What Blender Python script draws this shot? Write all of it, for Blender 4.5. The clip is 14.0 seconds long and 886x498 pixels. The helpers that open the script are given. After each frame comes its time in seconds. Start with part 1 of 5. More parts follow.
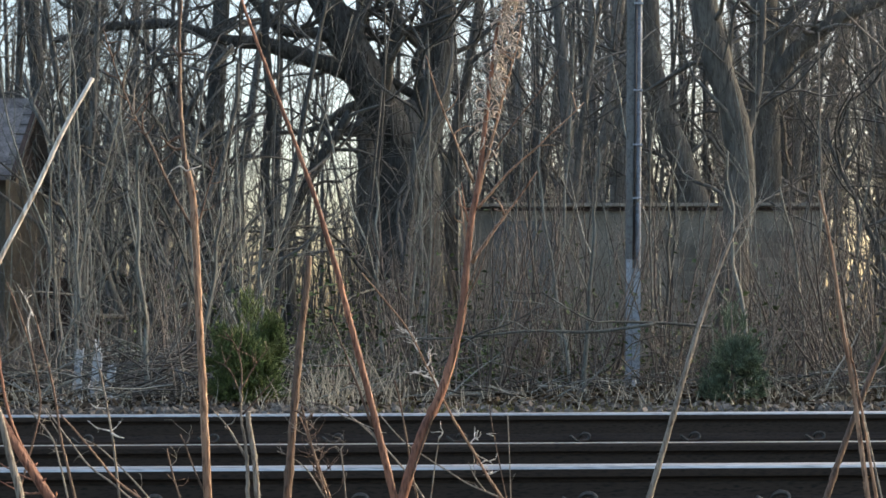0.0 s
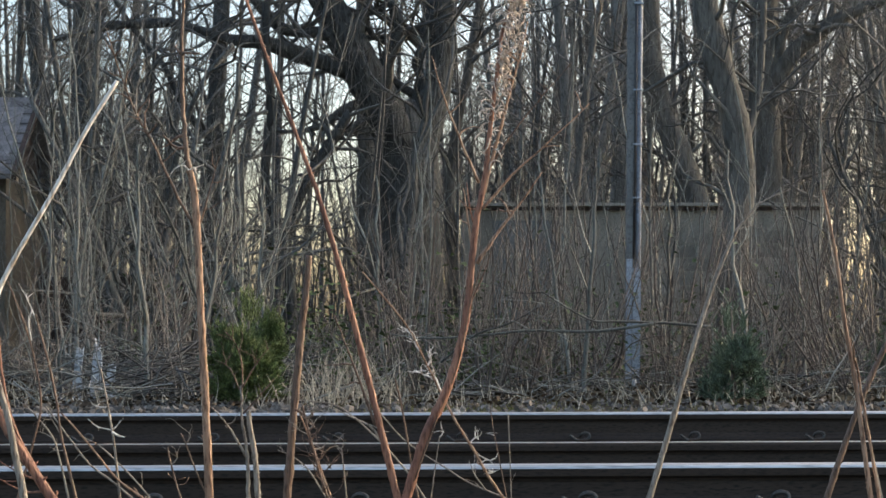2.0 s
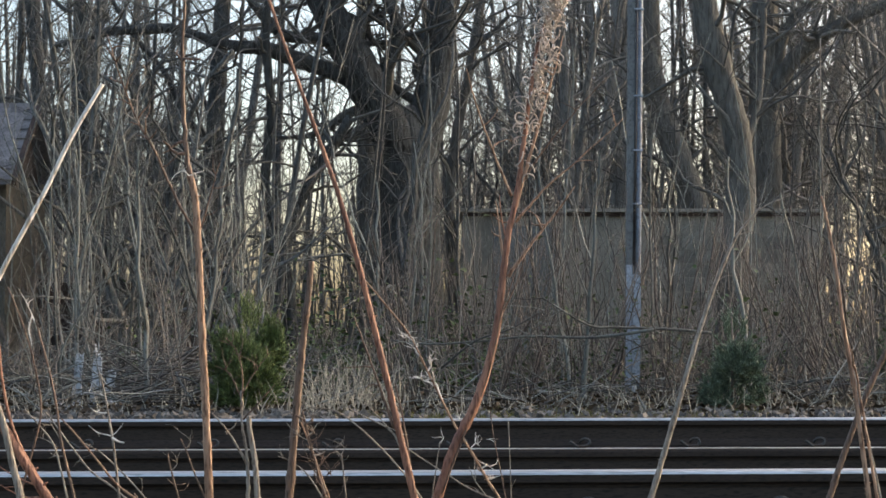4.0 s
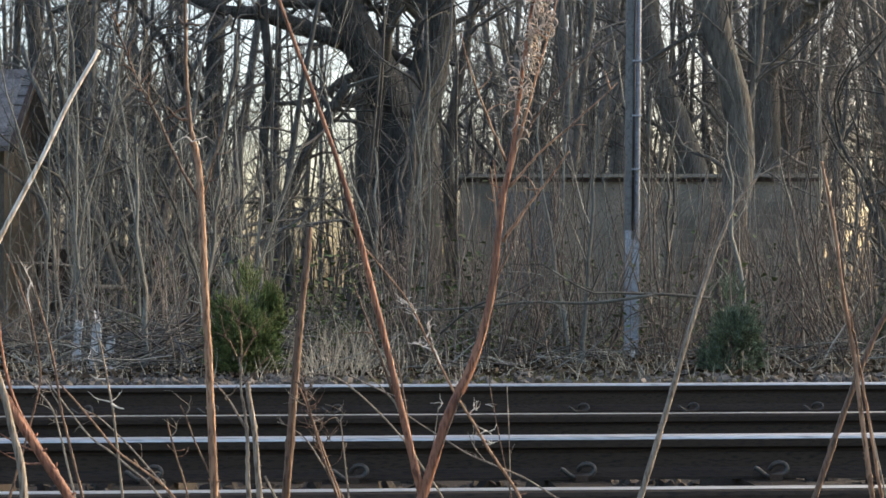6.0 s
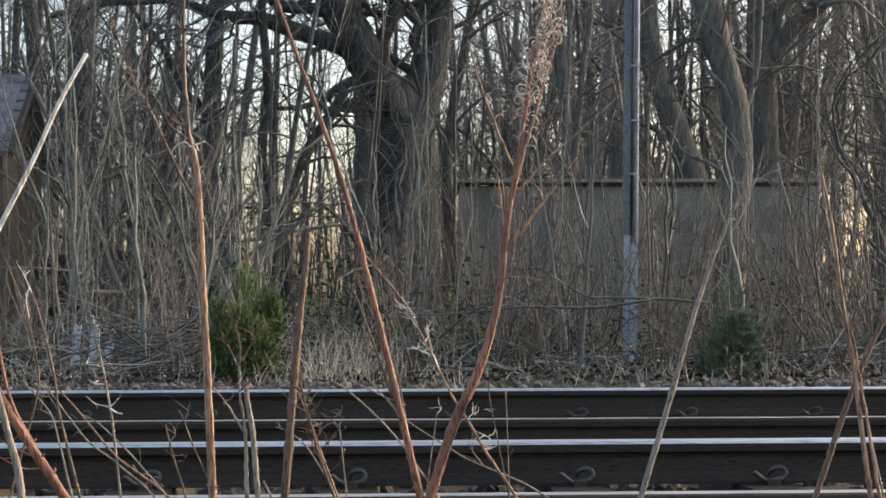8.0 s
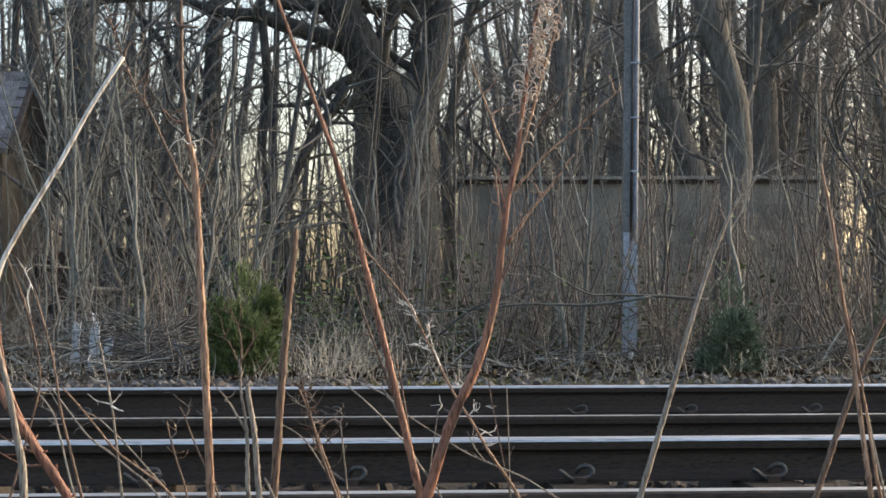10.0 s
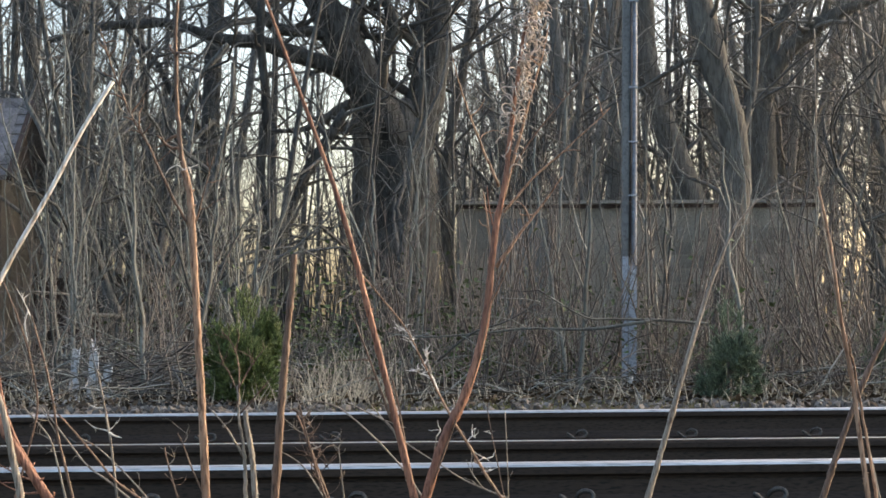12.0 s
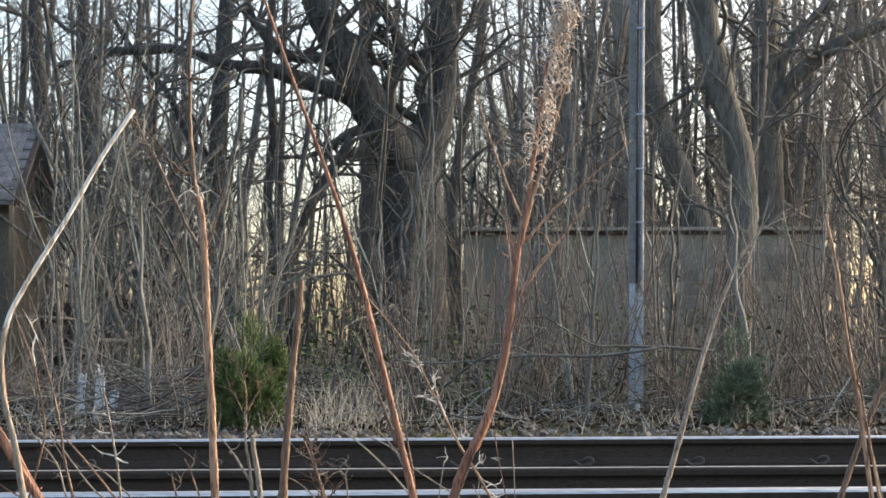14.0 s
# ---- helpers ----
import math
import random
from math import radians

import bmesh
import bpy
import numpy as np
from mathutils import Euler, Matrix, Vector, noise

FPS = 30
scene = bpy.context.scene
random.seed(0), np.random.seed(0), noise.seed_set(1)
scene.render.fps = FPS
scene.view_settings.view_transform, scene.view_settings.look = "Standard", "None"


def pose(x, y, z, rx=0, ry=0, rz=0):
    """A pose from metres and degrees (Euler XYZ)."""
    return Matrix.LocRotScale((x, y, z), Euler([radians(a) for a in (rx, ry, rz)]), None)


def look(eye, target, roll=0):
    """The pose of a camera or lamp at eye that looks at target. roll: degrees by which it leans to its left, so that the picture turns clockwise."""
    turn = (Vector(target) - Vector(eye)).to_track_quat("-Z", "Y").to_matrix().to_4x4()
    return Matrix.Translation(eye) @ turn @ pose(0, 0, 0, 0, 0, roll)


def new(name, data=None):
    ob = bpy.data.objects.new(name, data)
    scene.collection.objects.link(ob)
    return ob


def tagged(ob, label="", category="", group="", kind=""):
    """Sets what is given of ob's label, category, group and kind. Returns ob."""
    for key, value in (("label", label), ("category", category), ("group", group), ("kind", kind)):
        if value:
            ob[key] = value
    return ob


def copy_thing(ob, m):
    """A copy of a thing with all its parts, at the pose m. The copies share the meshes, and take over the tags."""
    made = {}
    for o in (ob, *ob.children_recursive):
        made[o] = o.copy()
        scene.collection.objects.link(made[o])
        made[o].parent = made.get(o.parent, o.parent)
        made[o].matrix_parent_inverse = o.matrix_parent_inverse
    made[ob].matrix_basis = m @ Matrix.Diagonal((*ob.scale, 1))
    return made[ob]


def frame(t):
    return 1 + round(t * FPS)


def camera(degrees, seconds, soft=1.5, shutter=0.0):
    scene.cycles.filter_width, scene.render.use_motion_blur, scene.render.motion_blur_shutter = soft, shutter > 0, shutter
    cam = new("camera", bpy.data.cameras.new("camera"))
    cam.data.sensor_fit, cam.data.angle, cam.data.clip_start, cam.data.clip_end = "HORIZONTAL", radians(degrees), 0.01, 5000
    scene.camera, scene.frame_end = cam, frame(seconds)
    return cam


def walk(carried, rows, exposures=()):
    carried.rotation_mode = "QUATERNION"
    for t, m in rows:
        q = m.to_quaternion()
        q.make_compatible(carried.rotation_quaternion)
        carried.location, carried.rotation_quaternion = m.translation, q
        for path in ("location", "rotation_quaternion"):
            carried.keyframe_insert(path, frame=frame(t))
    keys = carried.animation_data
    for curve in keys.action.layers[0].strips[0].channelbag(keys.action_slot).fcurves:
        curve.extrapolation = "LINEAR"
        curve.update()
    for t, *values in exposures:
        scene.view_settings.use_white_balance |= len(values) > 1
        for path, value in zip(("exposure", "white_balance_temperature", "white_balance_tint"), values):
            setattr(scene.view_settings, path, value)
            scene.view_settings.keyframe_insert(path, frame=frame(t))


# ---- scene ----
LENS = 30.76
cam = camera(LENS, 14.0, soft=1.65)
walk(cam, [
    (0, pose(0, 0, 0.475, 92.431, 0.071, -0.004)),
    (0.5, pose(0, 0, 0.475, 92.262, 0.076, -0.012)),
    (1, pose(0, 0, 0.475, 92.318, 0.001, -0.000)),
    (1.5, pose(0, 0, 0.475, 92.471, -0.000, 0.000)),
    (2, pose(0, 0, 0.475, 92.410, 0.002, -0.000)),
    (2.5, pose(0, 0, 0.475, 92.287, -0.001, 0.000)),
    (3, pose(0, 0, 0.475, 92.327, -0.044, 0.000)),
    (3.2, pose(0, 0, 0.475, 92.391, -0.040, 0.000)),
    (5.3, pose(0, 0, 0.475, 92.76, 0.013, 0.015)),
    (5.5, pose(0, 0, 0.475, 92.231, 0.047, 0.003)),
    (6, pose(0, 0, 0.475, 91.404, 0.075, -0.043)),
    (6.5, pose(0, 0, 0.475, 91.561, 0.056, -0.066)),
    (7, pose(0, 0, 0.475, 91.666, 0.075, -0.077)),
    (7.5, pose(0, 0, 0.475, 91.821, 0.110, -0.081)),
    (8, pose(0, 0, 0.475, 91.575, 0.108, -0.093)),
    (8.2, pose(0, 0, 0.475, 91.496, 0.108, -0.092)),
    (10.3, pose(0, 0, 0.475, 91.476, 0.110, -0.105)),
    (10.5, pose(0, 0, 0.475, 91.552, 0.113, -0.105)),
    (11, pose(0, 0, 0.475, 91.976, 0.250, -0.098)),
    (11.5, pose(0, 0, 0.475, 92.259, 0.297, -0.126)),
    (12, pose(0, 0, 0.475, 92.360, 0.338, -0.130)),
    (12.5, pose(0, 0, 0.475, 92.158, 0.286, -0.110)),
    (13, pose(0, 0, 0.475, 92.188, 0.260, -0.114)),
    (13.5, pose(0, 0, 0.475, 93.136, 0.180, 0.072)),
    (14, pose(0, 0, 0.475, 93.296, 0.132, 0.103)),
], exposures=[(0, 1.49, 7000, 8), (6.0, 1.55, 7200, 11), (10.5, 1.62, 7250, 11), (12.0, 1.74, 7300, 11), (13.0, 1.79, 7300, 11), (13.5, 1.85, 7300, 11), (14.0, 1.88, 7300, 11)])

# ---- light: low hazy evening sun beyond the trees, bright even sky ----
SUN_TURN, SUN_UP = 62.0, 20.0
world = bpy.data.worlds.new("sky")
scene.world = world
world.use_nodes = True
wn = world.node_tree.nodes
sky = wn.new("ShaderNodeTexSky")
sky.sky_type, sky.sun_disc = "NISHITA", False
sky.sun_elevation, sky.sun_rotation = radians(SUN_UP), radians(SUN_TURN)
sky.dust_density, sky.air_density, sky.ozone_density = 3.6, 1.0, 1.6
wn["Background"].inputs["Strength"].default_value = 0.15
world.node_tree.links.new(sky.outputs[0], wn["Background"].inputs["Color"])
sun = new("sun", bpy.data.lights.new("sun", "SUN"))
sun.data.energy, sun.data.angle, sun.data.color = 0.8, radians(30), (1.0, 0.86, 0.70)
d_sun = Vector((math.sin(radians(SUN_TURN)) * math.cos(radians(SUN_UP)), math.cos(radians(SUN_TURN)) * math.cos(radians(SUN_UP)), math.sin(radians(SUN_UP))))
sun.matrix_world = look(d_sun * 60, (0, 0, 0))


# ---- materials ----
def mat(name, a, b, scale=8.0, rough=0.8, metal=0.0, bump=0.3, fine=60.0, stretch=(1, 1, 1), c=None, island=0.0, lift=0.004, each=0.0, sheen=0.5):
    """Two-scale mottled surface: a and b mixed by coarse noise, flecks of c by fine noise, relief by both."""
    m = bpy.data.materials.new(name)
    m.use_nodes = True
    n, l = m.node_tree.nodes, m.node_tree.links
    bsdf = n["Principled BSDF"]
    bsdf.inputs["Roughness"].default_value, bsdf.inputs["Metallic"].default_value = rough, metal
    bsdf.inputs["Specular IOR Level"].default_value = sheen
    co, mp = n.new("ShaderNodeTexCoord"), n.new("ShaderNodeMapping")
    mp.inputs["Scale"].default_value = stretch
    l.new(co.outputs["Object"], mp.inputs["Vector"])
    big, small = n.new("ShaderNodeTexNoise"), n.new("ShaderNodeTexNoise")
    for t, s, d in ((big, scale, 4), (small, fine, 3)):
        t.inputs["Scale"].default_value, t.inputs["Detail"].default_value = s, d
        l.new(mp.outputs[0], t.inputs["Vector"])
    ramp = n.new("ShaderNodeValToRGB")
    ramp.color_ramp.elements[0].position, ramp.color_ramp.elements[1].position = 0.35, 0.65
    ramp.color_ramp.elements[0].color, ramp.color_ramp.elements[1].color = (*a, 1), (*b, 1)
    l.new(big.outputs["Fac"], ramp.inputs[0])
    last = ramp.outputs[0]
    r2 = n.new("ShaderNodeValToRGB")
    r2.color_ramp.elements[0].position, r2.color_ramp.elements[1].position = 0.48, 0.66
    l.new(small.outputs["Fac"], r2.inputs[0])
    mix = n.new("ShaderNodeMix")
    mix.data_type = "RGBA"
    mix.inputs[7].default_value = (*(c or [v * 0.5 for v in a]), 1)
    l.new(r2.outputs[0], mix.inputs[0])
    l.new(last, mix.inputs[6])
    last = mix.outputs[2]
    if island:
        geo, hsv = n.new("ShaderNodeNewGeometry"), n.new("ShaderNodeHueSaturation")
        rng = n.new("ShaderNodeMapRange")
        rng.inputs[3].default_value, rng.inputs[4].default_value = 1 - island, 1 + island
        l.new(geo.outputs["Random Per Island"], rng.inputs[0])
        l.new(rng.outputs[0], hsv.inputs["Value"])
        l.new(last, hsv.inputs["Color"])
        last = hsv.outputs[0]
    if each:
        info, hsv2, rng2 = n.new("ShaderNodeObjectInfo"), n.new("ShaderNodeHueSaturation"), n.new("ShaderNodeMapRange")
        rng2.inputs[3].default_value, rng2.inputs[4].default_value = 1 - each, 1 + each
        l.new(info.outputs["Random"], rng2.inputs[0])
        l.new(rng2.outputs[0], hsv2.inputs["Value"])
        l.new(last, hsv2.inputs["Color"])
        last = hsv2.outputs[0]
    l.new(last, bsdf.inputs["Base Color"])
    if bump:
        bm_ = n.new("ShaderNodeBump")
        bm_.inputs["Strength"].default_value, bm_.inputs["Distance"].default_value = bump, lift
        l.new(small.outputs["Fac"], bm_.inputs["Height"])
        l.new(bm_.outputs[0], bsdf.inputs["Normal"])
    return m


M_STEEL = mat("polished_steel", (0.74, 0.71, 0.68), (0.60, 0.575, 0.55), 3, 0.36, 1.0, 0.05, 40, (0.2, 6, 6))
M_RAIL = mat("rail_rust", (0.041, 0.031, 0.026), (0.054, 0.040, 0.032), 4, 0.75, 0.0, 0.12, 90, (0.4, 2, 2), (0.02, 0.018, 0.017), sheen=0.2)
M_RUST = mat("rust", (0.07, 0.04, 0.025), (0.045, 0.03, 0.022), 9, 0.8, 0.0, 0.4, 120)
M_CLIP = mat("clip_steel", (0.065, 0.07, 0.07), (0.085, 0.07, 0.06), 30, 0.55, 0.3, 0.3, 160)
# dirt and the shade beside the rails are both put into this dark concrete
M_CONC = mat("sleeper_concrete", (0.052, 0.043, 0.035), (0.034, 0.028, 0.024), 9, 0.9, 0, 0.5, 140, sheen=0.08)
M_STONE = mat("ballast_stone", (0.19, 0.172, 0.155), (0.10, 0.09, 0.081), 9, 0.9, 0, 0.5, 120, island=0.55, sheen=0.08)
M_SOIL = mat("leaf_litter", (0.052, 0.042, 0.032), (0.085, 0.07, 0.052), 2.5, 0.95, 0, 0.8, 45, c=(0.05, 0.055, 0.028), lift=0.02, sheen=0.08)
M_MOSS = mat("moss", (0.15, 0.145, 0.045), (0.21, 0.19, 0.085), 8, 0.95, 0, 0.8, 90, c=(0.06, 0.06, 0.03), sheen=0.08)
M_BARK = mat("oak_bark", (0.080, 0.084, 0.083), (0.043, 0.045, 0.045), 3, 0.92, 0, 1.0, 9, (3, 3, 0.7), (0.025, 0.024, 0.022), lift=0.03)
M_BARK2 = mat("forest_bark", (0.125, 0.127, 0.122), (0.075, 0.077, 0.075), 2, 0.92, 0, 0.8, 14, (3, 3, 0.6), (0.035, 0.033, 0.03), lift=0.02, each=0.4)
# bark and twigs paled to stand in for haze over the right-hand wood
M_HAZED_BARK = mat("hazed_bark", (0.25, 0.24, 0.225), (0.165, 0.16, 0.15), 2, 0.9, 0, 0.6, 14, (3, 3, 0.8), (0.10, 0.098, 0.09), lift=0.012, each=0.3)
M_HAZED_TWIG = mat("hazed_twig", (0.235, 0.215, 0.192), (0.15, 0.138, 0.125), 5, 0.85, 0, 0.2, 40, island=0.4)
M_BED = mat("bed_gravel", (0.042, 0.036, 0.031), (0.027, 0.023, 0.021), 14, 0.95, 0, 1.0, 42, c=(0.05, 0.044, 0.039), lift=0.02, sheen=0.08)
# ballast stone darkened for dust and for the shade between the rails
M_DUSTY_SHADED = mat("dusty_shaded_ballast", (0.062, 0.054, 0.047), (0.036, 0.032, 0.028), 9, 0.9, 0, 0.5, 120, island=0.5, sheen=0.08)
M_TWIG = mat("twig_bark", (0.122, 0.117, 0.108), (0.074, 0.072, 0.067), 5, 0.85, 0, 0.2, 40, island=0.4)
M_SAPL = mat("sapling_bark", (0.185, 0.195, 0.18), (0.108, 0.115, 0.105), 5, 0.8, 0, 0.3, 40, (2, 2, 0.6), (0.09, 0.08, 0.07), island=0.3, each=0.6)
M_BRUSH = mat("brush_bark", (0.20, 0.171, 0.146), (0.112, 0.096, 0.083), 5, 0.85, 0, 0.3, 40, island=0.75)
M_SHRUB = mat("shrub_bark", (0.175, 0.143, 0.122), (0.105, 0.086, 0.074), 5, 0.85, 0, 0.3, 40, (2, 2, 0.6), (0.05, 0.042, 0.038), island=0.3, each=0.4)
# grey-brown, lightened beyond the oak bark in place of glare haze on the right
M_GREYB = mat("grey_brown_bark", (0.15, 0.141, 0.126), (0.088, 0.083, 0.075), 3, 0.92, 0, 1.0, 9, (3, 3, 0.7), (0.065, 0.06, 0.052), lift=0.025)
M_DEAD = mat("dead_grass", (0.50, 0.455, 0.37), (0.34, 0.305, 0.24), 12, 0.85, 0, 0.2, 80, island=0.45)
M_STEMR = mat("red_stem", (0.40, 0.185, 0.115), (0.19, 0.08, 0.052), 45, 0.68, 0, 1.0, 420, (1, 1, 0.2), (0.11, 0.04, 0.025), lift=0.0022)
M_STEMT = mat("tan_stem", (0.46, 0.285, 0.19), (0.27, 0.155, 0.10), 45, 0.7, 0, 1.0, 420, (1, 1, 0.2), (0.13, 0.065, 0.038), lift=0.0022)
M_STEMG = mat("grey_stem", (0.35, 0.30, 0.25), (0.235, 0.198, 0.162), 70, 0.7, 0, 1.0, 420, (1, 1, 0.2), (0.12, 0.09, 0.07), lift=0.0022)
M_STEMB = mat("brown_stem", (0.20, 0.122, 0.085), (0.125, 0.074, 0.051), 70, 0.65, 0, 1.0, 420, (1, 1, 0.2), (0.05, 0.028, 0.02), lift=0.0022)
M_STRAW = mat("bleached_straw", (0.86, 0.82, 0.77), (0.72, 0.66, 0.59), 40, 0.6, 0, 0.2, 300, (1, 1, 0.15), (0.40, 0.33, 0.26), lift=0.001)
M_POD = mat("dry_pod", (0.56, 0.48, 0.41), (0.42, 0.33, 0.27), 60, 0.7, 0, 0.2, 300, island=0.35)
M_LEAFG = mat("cypress_green", (0.082, 0.13, 0.034), (0.14, 0.17, 0.054), 6, 0.7, 0, 0.2, 60, island=0.45)
M_LEAFD = mat("yew_green", (0.095, 0.135, 0.09), (0.13, 0.17, 0.105), 6, 0.7, 0, 0.2, 60, island=0.45)
M_LEAFD2 = mat("ivy_green", (0.06, 0.095, 0.036), (0.09, 0.115, 0.045), 6, 0.95, 0, 0.2, 60, island=0.45)
M_SHEET = mat("grey_sheet", (0.17, 0.19, 0.20), (0.13, 0.145, 0.155), 3, 0.7, 0, 0.3, 40)
M_DEADLEAF = mat("dead_leaf", (0.10, 0.075, 0.052), (0.06, 0.045, 0.032), 6, 0.8, 0, 0.2, 60, island=0.7, sheen=0.08)
M_WALL = mat("weathered_wall", (0.34, 0.32, 0.275), (0.21, 0.20, 0.175), 1.6, 0.9, 0, 0.4, 40)
M_BRICK = mat("grey_brick", (0.30, 0.285, 0.25), (0.20, 0.19, 0.168), 8, 0.9, 0, 0.4, 60, each=0.3)
M_ROOF = mat("slate", (0.20, 0.19, 0.195), (0.13, 0.124, 0.128), 5, 0.9, 0, 0.4, 60, each=0.25)
M_HUT = mat("hut_boards", (0.115, 0.10, 0.078), (0.07, 0.062, 0.05), 4, 0.85, 0, 0.4, 50, (1, 1, 0.4))
M_DARKW = mat("dark_timber", (0.035, 0.025, 0.022), (0.055, 0.035, 0.03), 6, 0.85, 0, 0.4, 60)
M_POLE = mat("galvanised_post", (0.20, 0.21, 0.215), (0.135, 0.145, 0.15), 5, 0.6, 0.2, 0.3, 50)
M_PLATE = mat("pale_blue_plate", (0.44, 0.51, 0.60), (0.29, 0.35, 0.43), 9, 0.6, 0.0, 0.3, 50)
M_PIPE = mat("blue_grey_conduit", (0.22, 0.26, 0.32), (0.13, 0.155, 0.19), 9, 0.7, 0.0, 0.3, 50)
M_CABLE = mat("black_cable", (0.02, 0.021, 0.025), (0.03, 0.03, 0.035), 7, 0.5, 0.0, 0.2, 50)
M_WHITE = mat("flaking_whitewash", (0.60, 0.63, 0.66), (0.36, 0.39, 0.42), 7, 0.85, 0.0, 0.4, 40, c=(0.10, 0.10, 0.10))


# ---- mesh helpers ----
class Mesh:
    """Collects vertices and faces of one mesh."""

    def __init__(self):
        self.v, self.f = [], []

    def tube(self, pts, rad, sides=6, cap=True):
        v, f = self.v, self.f
        n, start = len(pts), len(v)
        pts = [Vector(p) for p in pts]
        ref = Vector((0.31, 0.93, 0.17))
        ang = [(math.cos(2 * math.pi * k / sides), math.sin(2 * math.pi * k / sides)) for k in range(sides)]
        for i, p in enumerate(pts):
            t = pts[min(i + 1, n - 1)] - pts[max(i - 1, 0)]
            s = t.cross(ref)
            if s.length < 1e-9:
                s = Vector((1, 0, 0))
            s.normalize()
            u = s.cross(t).normalized()
            r = rad[i] if isinstance(rad, (list, tuple)) else rad
            for c, q in ang:
                v.append(p + (s * c + u * q) * r)
        for i in range(n - 1):
            a = start + i * sides
            for k in range(sides):
                k2 = (k + 1) % sides
                f.append((a + k, a + k2, a + sides + k2, a + sides + k))
        if cap:
            f.append(tuple(start + k for k in range(sides))[::-1])
            f.append(tuple(start + (n - 1) * sides + k for k in range(sides)))

    def box(self, x0, x1, y0, y1, z0, z1):
        s = len(self.v)
        self.v += [Vector(p) for p in ((x0, y0, z0), (x1, y0, z0), (x1, y1, z0), (x0, y1, z0), (x0, y0, z1), (x1, y0, z1), (x1, y1, z1), (x0, y1, z1))]
        self.f += [tuple(s + i for i in q) for q in ((3, 2, 1, 0), (4, 5, 6, 7), (0, 1, 5, 4), (1, 2, 6, 5), (2, 3, 7, 6), (3, 0, 4, 7))]

    def data(self, name, material, smooth=True, base=None):
        me = bpy.data.meshes.new(name)
        b = Vector(base) if base is not None else Vector((0, 0, 0))
        me.from_pydata([tuple(p - b) for p in self.v], [], self.f)
        me.materials.append(material)
        if smooth:
            me.polygons.foreach_set("use_smooth", [True] * len(me.polygons))
        me.update()
        return me


def part(name, mesh, material, parent, label="", smooth=True, base=None):
    ob = new(name, mesh.data(name, material, smooth, base))
    ob.parent = parent
    if label:
        tagged(ob, label)
    return ob


def thing(name, place, label, category, group="", kind=""):
    ob = new(name)
    ob.matrix_basis = Matrix.Translation(place)
    return tagged(ob, label, category, group, kind)


def lone(name, mesh, material, label, category, kind="", smooth=True, group=""):
    return tagged(new(name, mesh.data(name, material, smooth)), label, category, group, kind)


def smooth_line(pts, steps=4):
    """Catmull-Rom through the points."""
    p = [Vector(q) for q in pts]
    p = [p[0] * 2 - p[1]] + p + [p[-1] * 2 - p[-2]]
    out = []
    for i in range(1, len(p) - 2):
        for k in range(steps):
            t = k / steps
            a, b, c, d = p[i - 1], p[i], p[i + 1], p[i + 2]
            out.append(0.5 * (2 * b + (c - a) * t + (2 * a - 5 * b + 4 * c - d) * t * t + (3 * b - a - 3 * c + d) * t ** 3))
    out.append(p[-2])
    return out


def taper(n, a, b):
    return [a + (b - a) * i / (n - 1) for i in range(n)]


# ---- the lie of the land: path side below, two tracks on ballast, a wooded bank beyond ----
SKEW = 0.05
TRACK_DIR = Vector((1, SKEW, 0)).normalized()
# rail centre lines at x = 0: distance, height of the running surface
RAILS = [(3.60, 0.026, False), (5.105, 0.0075, True), (7.25, -0.091, False), (8.755, -0.045, True)]


def ground_z(x, y):
    y = y - SKEW * x * (1 if abs(x) < 40 else 40 / abs(x))
    prof = ((-60, -1.2), (1.9, -1.15), (2.9, -0.22), (6.1, -0.24), (6.5, -0.34), (9.4, -0.33), (9.9, -0.26), (10.6, -0.165), (13.5, -0.15), (20, -0.10), (40, 0.0), (90, 0.05), (3000, 0.05))
    for (a, za), (b, zb) in zip(prof, prof[1:]):
        if y <= b:
            t = max(0, (y - a) / (b - a))
            return za + (zb - za) * t
    return 0.05


def build_ground():
    m = Mesh()
    xs = [-3000, -600, -150, -60, -30] + [-16 + 0.5 * i for i in range(65)] + [30, 60, 150, 600, 3000]
    ys = [-3000, -300, -60, -20, -8, -3, 0, 1] + [1.6 + 0.2 * i for i in range(80)] + [18 + i for i in range(30)] + [52, 60, 75, 100, 150, 300, 800, 3000]
    for y in ys:
        for x in xs:
            bumpy = 0.05 * noise.noise((x * 0.7, y * 0.7, 0)) + 0.02 * noise.noise((x * 2.1, y * 2.1, 3)) if abs(x) < 20 and 10.5 < y < 60 else 0
            m.v.append(Vector((x, y, ground_z(x, y) + bumpy)))
    w = len(xs)
    for j in range(len(ys) - 1):
        for i in range(w - 1):
            m.f.append((j * w + i, j * w + i + 1, (j + 1) * w + i + 1, (j + 1) * w + i))
    lone("ground", m, M_SOIL, "brown leaf litter and soil beside the railway", "ground", "structure")


build_ground()


# ---- railway ----
def rail_profile():
    # half profile of a light flat-bottom rail, foot to head, height 0.134
    return [(0.055, -0.134), (0.055, -0.125), (0.022, -0.114), (0.009, -0.100), (0.008, -0.055), (0.014, -0.044), (0.0335, -0.034), (0.036, -0.012), (0.033, -0.003), (0.026, 0.0)]


